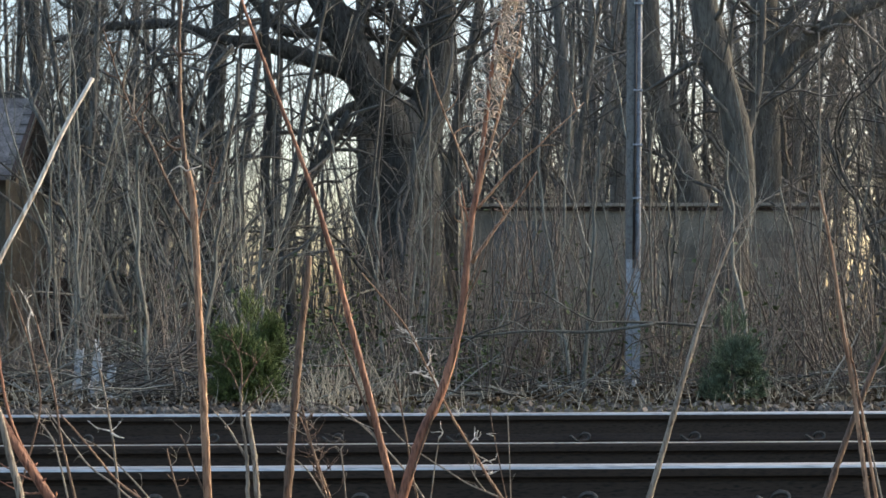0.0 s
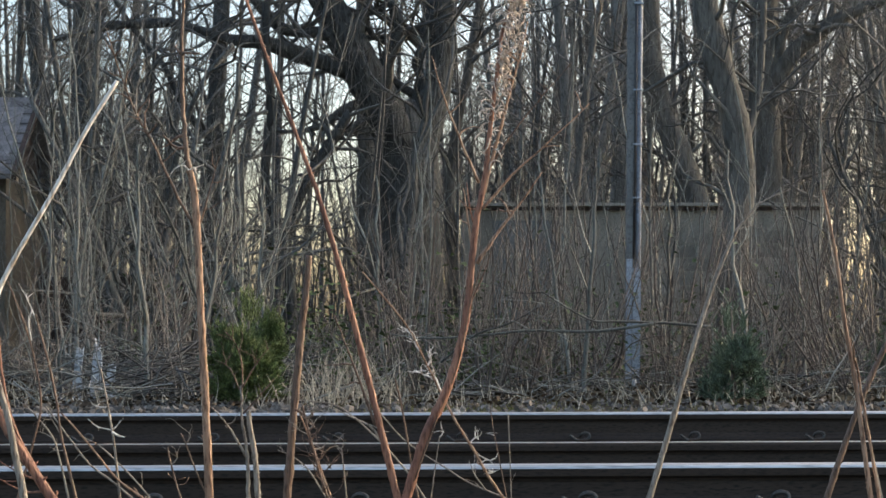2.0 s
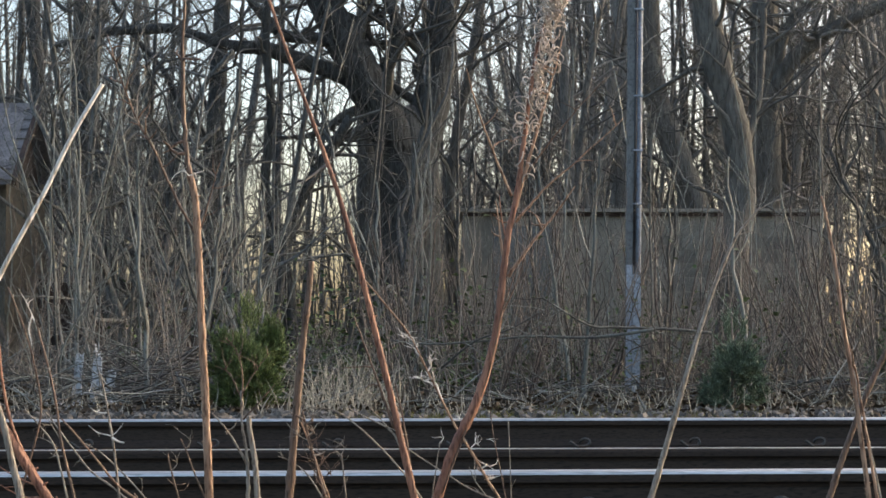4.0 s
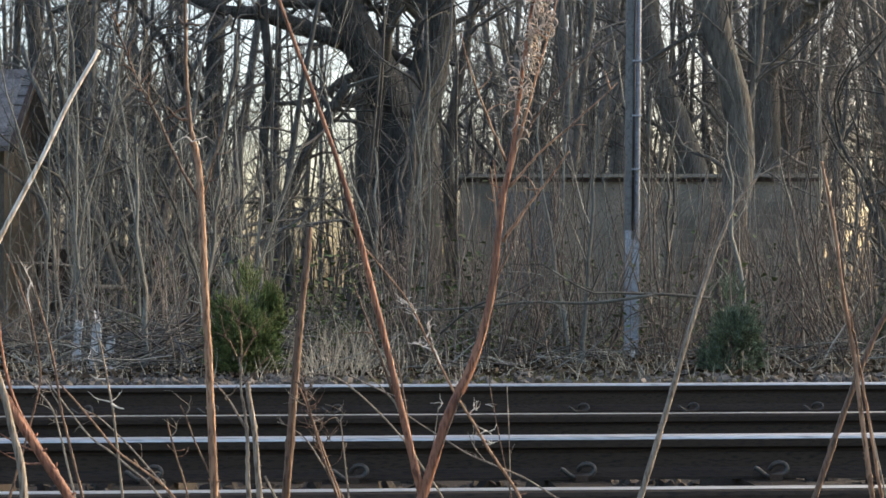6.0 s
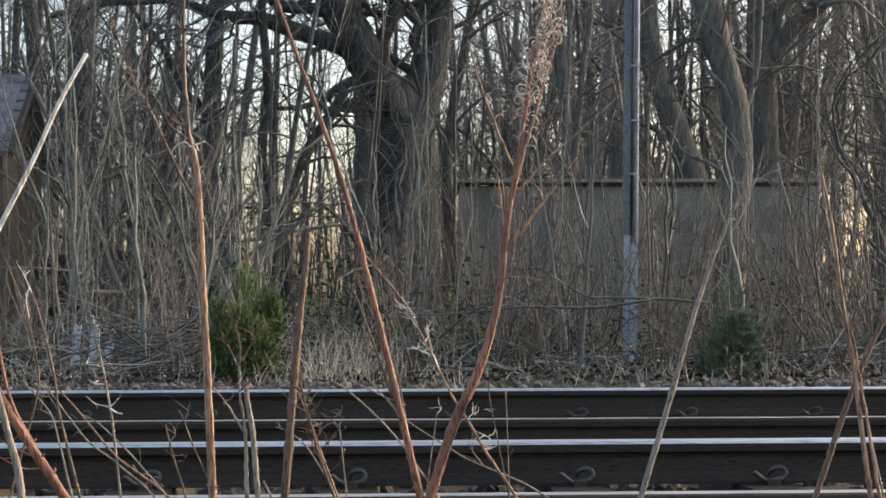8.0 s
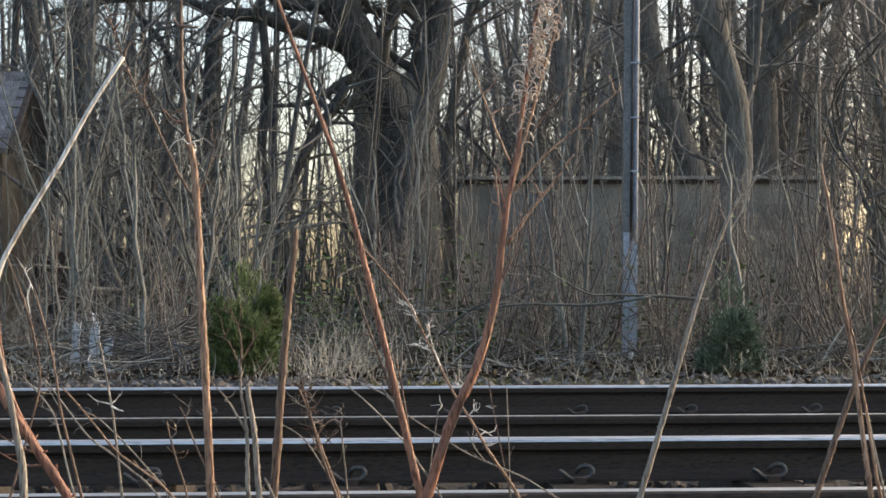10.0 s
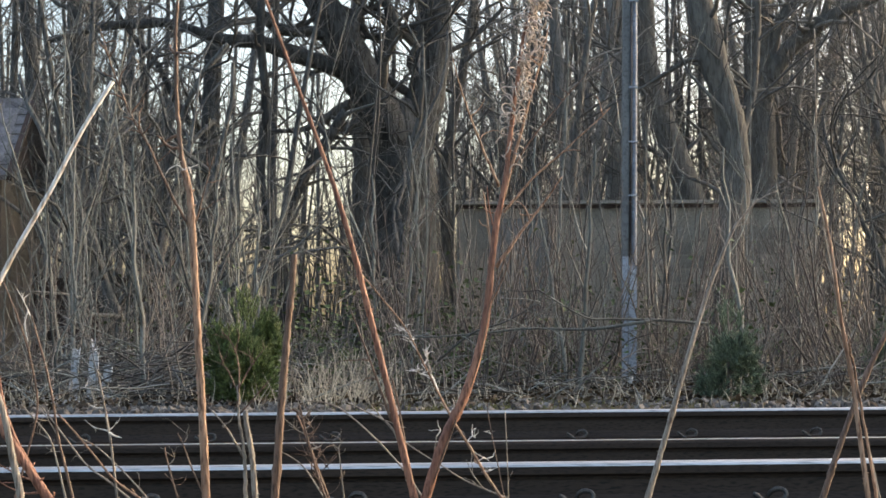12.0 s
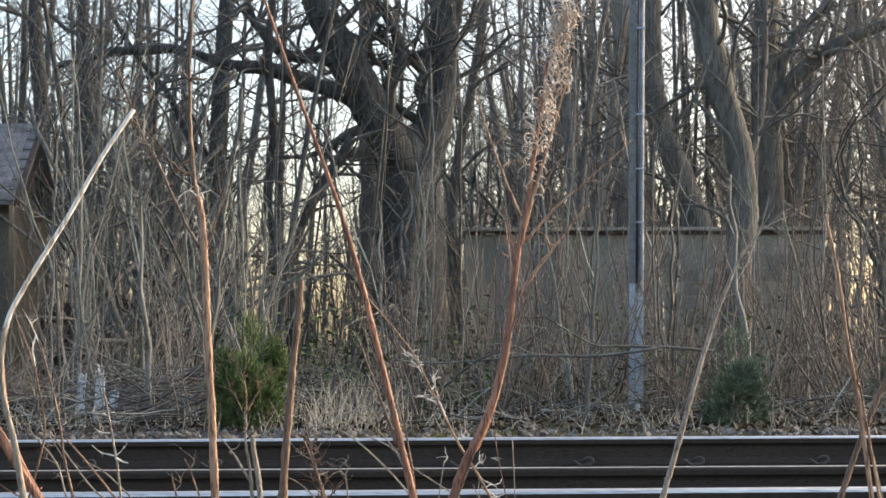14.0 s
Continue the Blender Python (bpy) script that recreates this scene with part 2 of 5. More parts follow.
def build_rail(y0, z0, gauge_side_near):
    k = 1.0 if y0 < 6 else 1.22
    half = [(a, b if b > -0.05 else -0.05 + (b + 0.05) * k) for a, b in rail_profile()]
    prof = [(a, b) for a, b in half] + [(-a, b) for a, b in half[::-1]]
    place = Vector((0, y0, z0))
    rail = thing("rail", place, "long steel rail with polished running surface and dark rusty web", "rail", "rails of the tracks")
    side = Vector((-SKEW, 1, 0)).normalized()
    L = [-90, -30, -10, -5, -2.5, 0, 2.5, 5, 10, 30, 90]
    body, top = Mesh(), Mesh()
    n = len(prof)
    for i, s in enumerate(L):
        for a, b in prof:
            body.v.append(TRACK_DIR * s + side * a + Vector((0, 0, b)))
    for i in range(len(L) - 1):
        for k in range(n):
            k2 = (k + 1) % n
            body.f.append((i * n + k, (i + 1) * n + k, (i + 1) * n + k2, i * n + k2))
    part("rail_body", body, M_RAIL, rail, "dark brown rusted rail web and foot", smooth=False)
    # worn bright band over the head, down the gauge side
    band = [(-0.034, -0.0115), (-0.0335, -0.0035), (-0.0265, 0.0012), (0.0265, 0.0012), (0.030, -0.001)] if gauge_side_near else [(-0.026, 0.0012), (0.0265, 0.0012), (0.0335, -0.0035), (0.0345, -0.0115)]
    if gauge_side_near:
        band[0], band[1] = (-0.0368, -0.0095), (-0.0342, -0.0030)
    for s in L:
        for a, b in band:
            top.v.append(TRACK_DIR * s + side * a + Vector((0, 0, b)))
    n = len(band)
    for i in range(len(L) - 1):
        for k in range(n - 1):
            top.f.append((i * n + k, i * n + k + 1, (i + 1) * n + k + 1, (i + 1) * n + k))
    part("running_surface", top, M_STEEL, rail, "bright polished steel running surface", smooth=False)
    return rail


for y0, z0, near in RAILS:
    build_rail(y0, z0, near)


def clip_mesh(flip):
    """A bent spring clip: an arm and a curl of round bar."""
    m = Mesh()
    s = -1 if flip else 1
    pts = [(-0.056, -0.098, 0.040), (-0.046, -0.098, 0.036), (-0.026, -0.096, 0.020), (-0.006, -0.094, 0.012), (0.016, -0.090, 0.016), (0.040, -0.086, 0.020), (0.052, -0.082, 0.034), (0.046, -0.078, 0.048), (0.028, -0.074, 0.053), (0.012, -0.066, 0.046), (0.004, -0.050, 0.030)]
    pts = smooth_line([(a, s * b, c) for a, b, c in pts], 4)
    m.tube(pts, 0.0078, 7)
    return m


def build_sleepers():
    body = Mesh()
    # trapezoid concrete block, 0.17 wide on top
    for s, w, z in ((0, 0.27, -0.2), (1, 0.175, 0.0)):
        for x, y in ((-w / 2, -1.25), (w / 2, -1.25), (w / 2, 1.25), (-w / 2, 1.25)):
            body.v.append(Vector((x, y, z)))
    body.f += [(0, 3, 2, 1), (4, 5, 6, 7), (0, 1, 5, 4), (1, 2, 6, 5), (2, 3, 7, 6), (3, 0, 4, 7)]
    first = thing("sleeper", (0, 0, 0), "weathered brown-grey concrete sleeper bedded in ballast, darkened for shade", "railway sleeper", "sleepers of the tracks")
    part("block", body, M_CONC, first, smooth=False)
    for yr in (-0.7525, 0.7525):
        for flip in (False, True):
            c = part("rail_clip", clip_mesh(flip), M_CLIP, first, "dark bent steel spring clip")
            c.location = (0, yr, 0)
            h = Mesh()
            s = -1 if flip else 1
            h.box(-0.01, 0.03, *sorted((-0.112 * s, -0.066 * s)), 0.0, 0.02)
            part("clip_shoulder", h, M_RUST, c, "rusty cast shoulder", smooth=False)
    tilt = math.atan(SKEW)
    used = False
    for (ya, za), (yb, zb), known in (((3.60, 0.026), (5.105, 0.0075), NEAR_X), ((7.25, -0.091), (8.755, -0.045), FAR_X)):
        xs = list(known)
        while xs[-1] < 13:
            xs.append(xs[-1] + 0.64 + random.uniform(-0.03, 0.03))
        while xs[0] > -13:
            xs.insert(0, xs[0] - 0.64 + random.uniform(-0.03, 0.03))
        lean = math.degrees(math.atan2(zb - za, 1.505))
        for x in xs:
            yc, zc = (ya + yb) / 2 + SKEW * x, (za + zb) / 2 - 0.136
            zc -= 0.0 if ya < 6 else 0.02
            m = pose(x, yc, zc, lean, 0, math.degrees(tilt))
            if not used:
                first.matrix_basis, used = m, True
            else:
                copy_thing(first, m)


NEAR_X = [-0.884, -0.252, 0.458, 1.067]
FAR_X = [-1.879, -1.216, -0.556, 0.107, 0.771, 1.369, 2.051]
build_sleepers()


def build_trackbed():
    """The bed of fine dusty ballast under both tracks."""
    m = Mesh()
    xs = [-90 + 2 * i for i in range(91)]
    ys = [2.75, 2.95, 3.4, 4.3, 5.3, 6.0, 6.5, 7.2, 8.2, 9.3, 9.7]
    for y in ys:
        for x in xs:
            off = SKEW * x * (1 if abs(x) < 40 else 40 / abs(x))
            m.v.append(Vector((x, y + SKEW * x, ground_z(x, y + off) + 0.012 + 0.008 * noise.noise((x * 1.7, y * 3, 0)))))
    w = len(xs)
    for j in range(len(ys) - 1):
        for i in range(w - 1):
            m.f.append((j * w + i, j * w + i + 1, (j + 1) * w + i + 1, (j + 1) * w + i))
    lone("trackbed", m, M_BED, "dark dusty gravel bed under the tracks", "track bed", "structure")


build_trackbed()


def stone(m, p, r, rnd):
    """An angular ballast stone: a jittered, squashed octahedron with cut corners."""
    s = len(m.v)
    rot = Euler((rnd.uniform(0, 6), rnd.uniform(0, 6), rnd.uniform(0, 6))).to_matrix()
    base = [(0, 0, 1), (0.9, 0, 0.25), (0.28, 0.86, 0.3), (-0.73, 0.53, 0.2), (-0.73, -0.53, 0.3), (0.28, -0.86, 0.2), (0.6, 0.5, -0.6), (-0.5, 0.6, -0.65), (-0.4, -0.7, -0.6), (0.55, -0.5, -0.65)]
    for q in base:
        v = Vector(q) * r * rnd.uniform(0.75, 1.2)
        v.z *= 0.75
        m.v.append(Vector(p) + rot @ v)
    fs = [(0, 1, 2), (0, 2, 3), (0, 3, 4), (0, 4, 5), (0, 5, 1), (1, 6, 2), (2, 7, 3), (3, 8, 4), (4, 8, 5), (5, 9, 1), (6, 7, 2), (7, 8, 3), (8, 9, 5), (9, 6, 1), (6, 8, 7), (6, 9, 8)]
    m.f += [tuple(s + i for i in t) for t in fs]


def build_ballast():
    rnd = random.Random(5)
    m, dusty = Mesh(), Mesh()
    for _ in range(12000):
        y = rnd.choice((rnd.uniform(2.6, 5.8), rnd.uniform(8.9, 11.6), rnd.uniform(9.3, 11.6), rnd.uniform(5.8, 9)))
        x = rnd.uniform(-0.30 * y - 0.8, 0.30 * y + 0.8)
        if _ > 8500:
            x = rnd.uniform(-14, 14)
        yy = y + SKEW * x
        z = ground_z(x, yy) + rnd.uniform(-0.01, 0.025) 
        if any(abs(y - ry) < 0.11 for ry, _, _ in RAILS):
            z -= 0.03
        stone(dusty if y < 9.1 else m, (x, yy, z), rnd.uniform(0.02, 0.05) if 9.4 < y < 11.2 else rnd.uniform(0.018, 0.042), rnd)
    lone("track_ballast", dusty, M_DUSTY_SHADED, "dark brown dusty ballast between the rails, shade put into its colour", "ballast", "stuff", smooth=False)
    lone("ballast", m, M_STONE, "loose grey-brown angular track ballast stones", "ballast", "stuff", smooth=False)


build_ballast()


# ---- woody growth ----
def kinked(pts, rnd, amount):
    """The same line with small random knees."""
    return [p + Vector((rnd.gauss(0, amount), rnd.gauss(0, amount), rnd.gauss(0, amount * 0.3))) if 0 < i < len(pts) - 1 else p for i, p in enumerate(pts)]


def wander(p, d, length, segs, rnd, bend=0.18, lift=0.0):
    pts = [Vector(p)]
    d = Vector(d).normalized()
    for i in range(segs):
        d = (d + Vector((rnd.uniform(-bend, bend), rnd.uniform(-bend, bend), rnd.uniform(-bend, bend) + lift))).normalized()
        pts.append(pts[-1] + d * (length / segs))
    return pts


def grow(m, p, d, length, r, level, rnd, kids=(7, 6, 4), spread=0.9, lift=0.05, sides=(7, 5, 3, 3), start=0.3, bend=0.18):
    segs = (7, 6, 4, 2)[min(level, 3)]
    pts = wander(p, d, length, segs, rnd, bend * (1 + 0.35 * level), lift)
    m.tube(pts, [r * (1 - 0.78 * i / segs) for i in range(segs + 1)], sides[min(level, 3)], cap=False)
    if level >= len(kids):
        return
    for k in range(kids[level]):
        t = start + (1 - start) * (k + rnd.random()) / kids[level]
        i = min(int(t * segs), segs - 1)
        q = pts[i].lerp(pts[i + 1], t * segs - i)
        ax = (pts[i + 1] - pts[i]).normalized()
        az = rnd.uniform(0, 2 * math.pi)
        out = Vector((math.cos(az), math.sin(az), rnd.uniform(0, 0.4)))
        nd = (ax * (1 - spread * 0.5) + out * spread).normalized()
        grow(m, q, nd, length * rnd.uniform(0.28, 0.5), r * (1 - 0.78 * t) * rnd.uniform(0.4, 0.62), level + 1, rnd, kids, spread, lift, sides, 0.15, bend)


def forest_tree(seed, h, r, kids, lean=0.08, start=0.25, hazed=False):
    rnd = random.Random(seed)
    trunk, crown = Mesh(), Mesh()
    pts = wander((0, 0, -0.3), (rnd.uniform(-lean, lean), rnd.uniform(-lean, lean), 1), h, 10, rnd, 0.05)
    trunk.tube(pts, [r * (1.25 if i == 0 else 1 - 0.75 * i / 10) for i in range(11)], 9)
    for k in range(kids):
        t = start + (1 - start) * (k + rnd.random()) / kids
        i = min(int(t * 10), 9)
        q = pts[i].lerp(pts[i + 1], t * 10 - i)
        az = rnd.uniform(0, 6.28)
        d = Vector((math.cos(az), math.sin(az), rnd.uniform(0.2, 1.0)))
        grow(crown, q, d, h * rnd.uniform(0.16, 0.32) * (1.2 - 0.5 * t), r * (1 - 0.7 * t) * rnd.uniform(0.25, 0.45), 1, rnd, (0, 6, 5), 0.8, 0.06, (7, 4, 3, 3))
    tree = thing("tree", (0, 0, 0), "bare winter tree with a grey trunk paled for haze" if hazed else "bare winter tree with a dark grey trunk", "tree", "bare trees of the wood")
    part("trunk", trunk, M_HAZED_BARK if hazed else M_BARK2, tree, "smooth grey bark paled for haze" if hazed else "dark grey-brown bark")
    part("crown", crown, M_HAZED_TWIG if hazed else M_TWIG, tree, "bare brown branches and twigs")
    return tree


def OPEN(u):
    """Lanes where the wood is thin and the far field shows."""
    return -0.150 < u < -0.112 or -0.102 < u < -0.058 or 0.132 < u < 0.176 or 0.234 < u < 0.27


def build_forest():
    rnd = random.Random(11)
    kinds = [forest_tree(100 + i, rnd.uniform(8, 13), rnd.uniform(0.06, 0.13), 17, hazed=i > 3) for i in range(8)]
    placed = set()
    spots = []
    for k in range(78):
        d = 23 + 36 * ((k + rnd.random()) / 78) ** 1.1
        u = rnd.uniform(-0.31, 0.31) if k % 5 else rnd.uniform(0.02, 0.31)
        if (OPEN(u) and rnd.random() < (1.0 if u > 0 else 0.75)) or (-0.16 < u < -0.05 and rnd.random() < 0.5):
            continue
        spots.append((u * d, d))
    for k in range(30):
        d = rnd.uniform(27, 48)
        u = rnd.uniform(0.03, 0.235) if k % 3 else rnd.uniform(0.27, 0.31)
        if not OPEN(u):
            spots.append((u * d, d))
    for k in range(22):
        d = rnd.uniform(25.5, 34)
        u = rnd.uniform(0.09, 0.3)
        if not OPEN(u):
            spots.append((u * d, d))
    # the wood is deeper and closer-grown on the side of the shed
    for k in range(20):
        d = rnd.uniform(40, 60)
        u = rnd.uniform(0.0, 0.12) if k % 2 else rnd.uniform(0.18, 0.31)
        spots.append((u * d, d))
    for k in range(9):
        d = rnd.uniform(26, 34)
        spots.append((rnd.choice((rnd.uniform(0.185, 0.232), rnd.uniform(0.272, 0.31), rnd.uniform(0.02, 0.07))) * d, d))
    young = [forest_tree(140 + i, rnd.uniform(6, 9), rnd.uniform(0.035, 0.075), 9, 0.12, 0.35) for i in range(5)]
    kinds += young
    # fine-twigged trees; the thinnest twigs blur to grey, in place of haze
    fine = [forest_tree(170 + i, rnd.uniform(8.5, 12), rnd.uniform(0.045, 0.065), 30, 0.1, 0.12) for i in range(5)]
    kinds += fine
    near = []
    for k in range(22):
        d = rnd.uniform(17.5, 23)
        u = rnd.uniform(-0.245, -0.1) if k < 15 else rnd.uniform(-0.1, 0.29)
        if 0.01 < u < 0.24 and d < 23.5:
            d += 8
        if not OPEN(u) and not -0.06 < u < 0.01:
            near.append((u * d, d))
    # trees right of centre take the bark paled for haze
    order = [(j % 4 + (4 if x / d > 0.0 else 0), x, d) for j, (x, d) in enumerate(spots)] + [(8 + j % 5, x, d) for j, (x, d) in enumerate(near)]
    for j in range(30):
        d = rnd.uniform(26, 46)
        u = (rnd.uniform(0.0, 0.31), rnd.uniform(0.0, 0.10), rnd.uniform(0.125, 0.18), rnd.uniform(0.2, 0.31), rnd.uniform(-0.15, -0.06) if j % 2 else rnd.uniform(0.02, 0.31))[j % 5]
        if 0.228 < u < 0.272:
            continue
        order.append((13 + j % 5, u * d, d))
    for j in range(9):
        d = rnd.uniform(26, 40)
        order.append((j % 4 if j % 3 else 13 + j % 5, rnd.uniform(-0.275, -0.155) * d, d))
    for k, x, d in order:
        m = pose(x, d, ground_z(x, d), 0, 0, rnd.uniform(0, 360))
        if k not in placed:
            kinds[k].matrix_basis = m
            placed.add(k)
        else:
            copy_thing(kinds[k], m)


build_forest()


def crooked_tree(seed):
    """A many-branched crooked small tree, forking low."""
    rnd = random.Random(seed)
    tree = thing("crooked_tree", (0, 0, 0), "crooked bare small tree with low twisting branches", "tree", "bare trees of the wood")
    trunk = Mesh()
    p = kinked(wander((0, 0, -0.2), (rnd.uniform(-0.3, 0.3), rnd.uniform(-0.2, 0.2), 1), rnd.uniform(3.2, 5), 9, rnd, 0.2, 0.05), rnd, 0.03)
    r = rnd.uniform(0.045, 0.075)
    trunk.tube(p, [r * (1 - 0.6 * i / 9) for i in range(10)], 8)
    part("trunk", trunk, M_BARK2, tree)
    for k in range(9):
        i = rnd.randrange(2, 9)
        az = rnd.uniform(0, 6.28)
        m = Mesh()
        grow(m, p[i], (math.cos(az), math.sin(az) * 0.7, rnd.uniform(0.1, 0.9)), rnd.uniform(1.3, 3.0), r * (1 - 0.6 * i / 9) * 0.62, 1, rnd, (0, 7, 5), 0.85, 0.05, (7, 5, 3, 3), bend=0.34)
        part("branch", m, M_BARK2, tree)
    return tree


def build_crooked():
    rnd = random.Random(47)
    kinds = [crooked_tree(500 + i) for i in range(6)]
    for k in range(26):
        d = rnd.uniform(17, 25)
        u = rnd.uniform(-0.215, -0.155) if k < 10 else rnd.uniform(-0.02, 0.3)
        if 0.0 < u < 0.245:
            d = rnd.uniform(27, 33)
        x = u * d
        m = pose(x, d, ground_z(x, d), 0, 0, rnd.uniform(0, 360))
        if k < 6:
            kinds[k].matrix_basis = m
        else:
            copy_thing(kinds[k % 6], m)


build_crooked()


def roughen(m, amount, freq):
    """Uneven bark: shifts the points of a mesh by noise of two sizes."""
    for v in m.v:
        v += noise.noise_vector(v * freq) * amount + noise.noise_vector(v * freq * 3.1) * amount * 0.45


def build_oak():
    rnd = random.Random(3)
    oak = thing("oak_tree", (-0.493, 22.0, -0.571), "large old bare oak with a broad forked dark trunk", "tree", "bare trees of the wood")
    base = oak.location.copy()
    trunk, limbs, twigs = Mesh(), Mesh(), Mesh()
    pts = smooth_line([(-0.477, 22.0, -0.724), (-0.478, 22.0, 0.506), (-0.479, 22.0, 1.51), (-0.48, 22.0, 2.284), (-0.496, 22.0, 2.789), (-0.527, 22.0, 3.178), (-0.558, 22.0, 3.412)], 4)
    trunk.tube(pts, [0.64 - 0.20 * min(1, i / 8) - 0.24 * max(0, (i - 13) / (len(pts) - 14)) ** 1.5 for i in range(len(pts))], 22)
    roughen(trunk, 0.05, 3.0)
    part("trunk", trunk, M_BARK, oak, "thick furrowed dark grey bark", base=base)
    for line, a, b in (
        ([(-0.511, 22.0, 2.284), (-0.602, 21.9, 2.802), (-0.799, 21.8, 3.269), (-1.064, 21.7, 3.757), (-1.389, 21.6, 4.355), (-1.665, 21.5, 4.912), (-1.849, 21.4, 5.426)], 0.36, 0.19),
        ([(-0.449, 22.0, 2.284), (-0.357, 22.05, 2.818), (-0.203, 22.1, 3.347), (-0.094, 22.15, 3.943), (-0.031, 22.2, 4.582), (0.047, 22.25, 5.225), (0.126, 22.3, 6.032)], 0.33, 0.17),
        ([(-1.03, 21.8, 3.656), (-1.403, 21.614, 3.82), (-1.808, 21.429, 3.944), (-2.28, 21.243, 4.087), (-2.856, 21.057, 4.131), (-3.569, 20.871, 4.299), (-4.414, 20.686, 4.213), (-5.024, 20.5, 4.012)], 0.14, 0.035),
        ([(-0.892, 21.8, 3.733), (-0.721, 21.725, 4.069), (-0.597, 21.65, 4.403), (-0.702, 21.575, 4.735), (-0.943, 21.5, 5.065)], 0.10, 0.06),
        ([(-0.953, 21.8, 3.154), (-1.32, 21.533, 2.969), (-1.491, 21.267, 2.825), (-1.656, 21.0, 2.424)], 0.09, 0.03),
        ([(-0.326, 22.0, 3.295), (-0.278, 21.9, 3.67), (-0.377, 21.8, 3.965), (-0.184, 21.7, 4.335), (-0.122, 21.6, 4.624)], 0.06, 0.03),
        ([(-1.327, 21.6, 4.202), (-1.697, 21.45, 4.29), (-2.137, 21.3, 4.301), (-2.46, 21.15, 4.613), (-2.63, 21.0, 4.958)], 0.10, 0.05),
        ([(-0.07, 22.0, 3.997), (0.203, 22.167, 4.142), (0.521, 22.333, 4.368), (0.923, 22.5, 4.797)], 0.05, 0.025),
    ):
        p = smooth_line(line, 5)
        limb = Mesh()
        r = [v * (1 + 0.1 * noise.noise(q * 2.0)) for v, q in zip(taper(len(p), a, b), p)]
        limb.tube(p, r, 12)
        roughen(limb, 0.03, 4.0)
        part("limb", limb, M_BARK, oak, base=base)
        for k in range(12):
            q = p[rnd.randrange(len(p) // 3, len(p))]
            grow(twigs, q, (rnd.uniform(-1, 1), rnd.uniform(-0.6, 0.6), rnd.uniform(-0.3, 1)), rnd.uniform(0.8, 1.9), b * 0.45 + 0.006, 1, rnd, (0, 6, 4), 0.8, 0.04, bend=0.3)
    part("crown", twigs, M_TWIG, oak, "crooked bare twigs", base=base)


build_oak()


def limb_tree(name, label, lines, seed, twig=10, hazed=False, bark=None):
    """A bare tree given by its trunk and limb lines."""
    rnd = random.Random(seed)
    foot = Vector(lines[0][0][0])
    tree = thing(name, foot, label, "tree", "bare trees of the wood")
    twigs = Mesh()
    for j, (line, a, b) in enumerate(lines):
        p = smooth_line(line, 5)
        m = Mesh()
        m.tube(p, [v * (1 + 0.12 * noise.noise(q * 2.0)) for v, q in zip(taper(len(p), a, b), p)], 12)
        roughen(m, min(a, 0.2) * 0.16, 4.0)
        part("trunk" if j == 0 else "limb", m, bark or (M_HAZED_BARK if hazed else M_BARK), tree, base=foot)
        for k in range(twig):
            q = p[rnd.randrange(len(p) // 3, len(p))]
            grow(twigs, q, (rnd.uniform(-1, 1), rnd.uniform(-0.6, 0.6), rnd.uniform(-0.2, 1)), rnd.uniform(0.8, 2.0), min(b, 0.08) * 0.4 + 0.006, 1, rnd, (0, 6, 4), 0.8, 0.05, bend=0.3)
    part("crown", twigs, M_HAZED_TWIG if hazed else M_TWIG, tree, "bare twigs", base=foot)


limb_tree("tree", "bare tree with a bent dark trunk beside the shed", [([(3.61, 20.0, -0.476), (3.59, 20.0, 0.503), (3.624, 20.0, 1.345), (3.716, 20.0, 2.19), (3.637, 20.0, 2.897), (3.431, 20.0, 3.677), (3.294, 20.0, 4.317), (3.229, 20.0, 5.102)], 0.21, 0.15), ([(3.701, 20.0, 2.12), (3.814, 20.125, 2.699), (3.985, 20.25, 3.286), (4.074, 20.375, 4.099), (4.121, 20.5, 4.998)], 0.05, 0.04)], 21, 14, bark=M_GREYB)
limb_tree("tree", "bare tree with an arching limb behind the shed", [([(5.285, 26.0, -0.67), (5.273, 26.0, 1.058), (5.253, 26.0, 2.889), (5.191, 26.0, 4.269), (5.218, 26.0, 5.285), (5.265, 26.0, 6.397)], 0.25, 0.2), ([(5.206, 26.0, 3.808), (5.553, 25.75, 4.598), (5.999, 25.5, 5.011), (6.479, 25.25, 5.281), (7.214, 25.0, 5.545)], 0.16, 0.08), ([(5.326, 26.0, 3.992), (5.484, 25.833, 5.07), (5.771, 25.667, 5.497), (6.189, 25.5, 5.919)], 0.10, 0.06)], 22, 14, hazed=True, bark=M_GREYB)
limb_tree("tree", "leaning mossy bare tree behind the shed", [([(4.295, 25.0, -0.626), (4.159, 25.0, 1.211), (3.973, 25.0, 2.179), (3.662, 25.0, 3.061), (3.358, 25.0, 3.857), (3.231, 25.0, 4.744), (3.203, 25.0, 5.991)], 0.22, 0.17)], 23, 14, bark=M_GREYB)
limb_tree("tree", "straight bare tree with a dark trunk", [([(3.032, 27.0, -0.714), (3.033, 27.0, 1.27), (3.006, 27.0, 3.554), (3.031, 27.0, 4.894), (3.02, 27.0, 6.625)], 0.22, 0.2)], 24, 14, hazed=True)
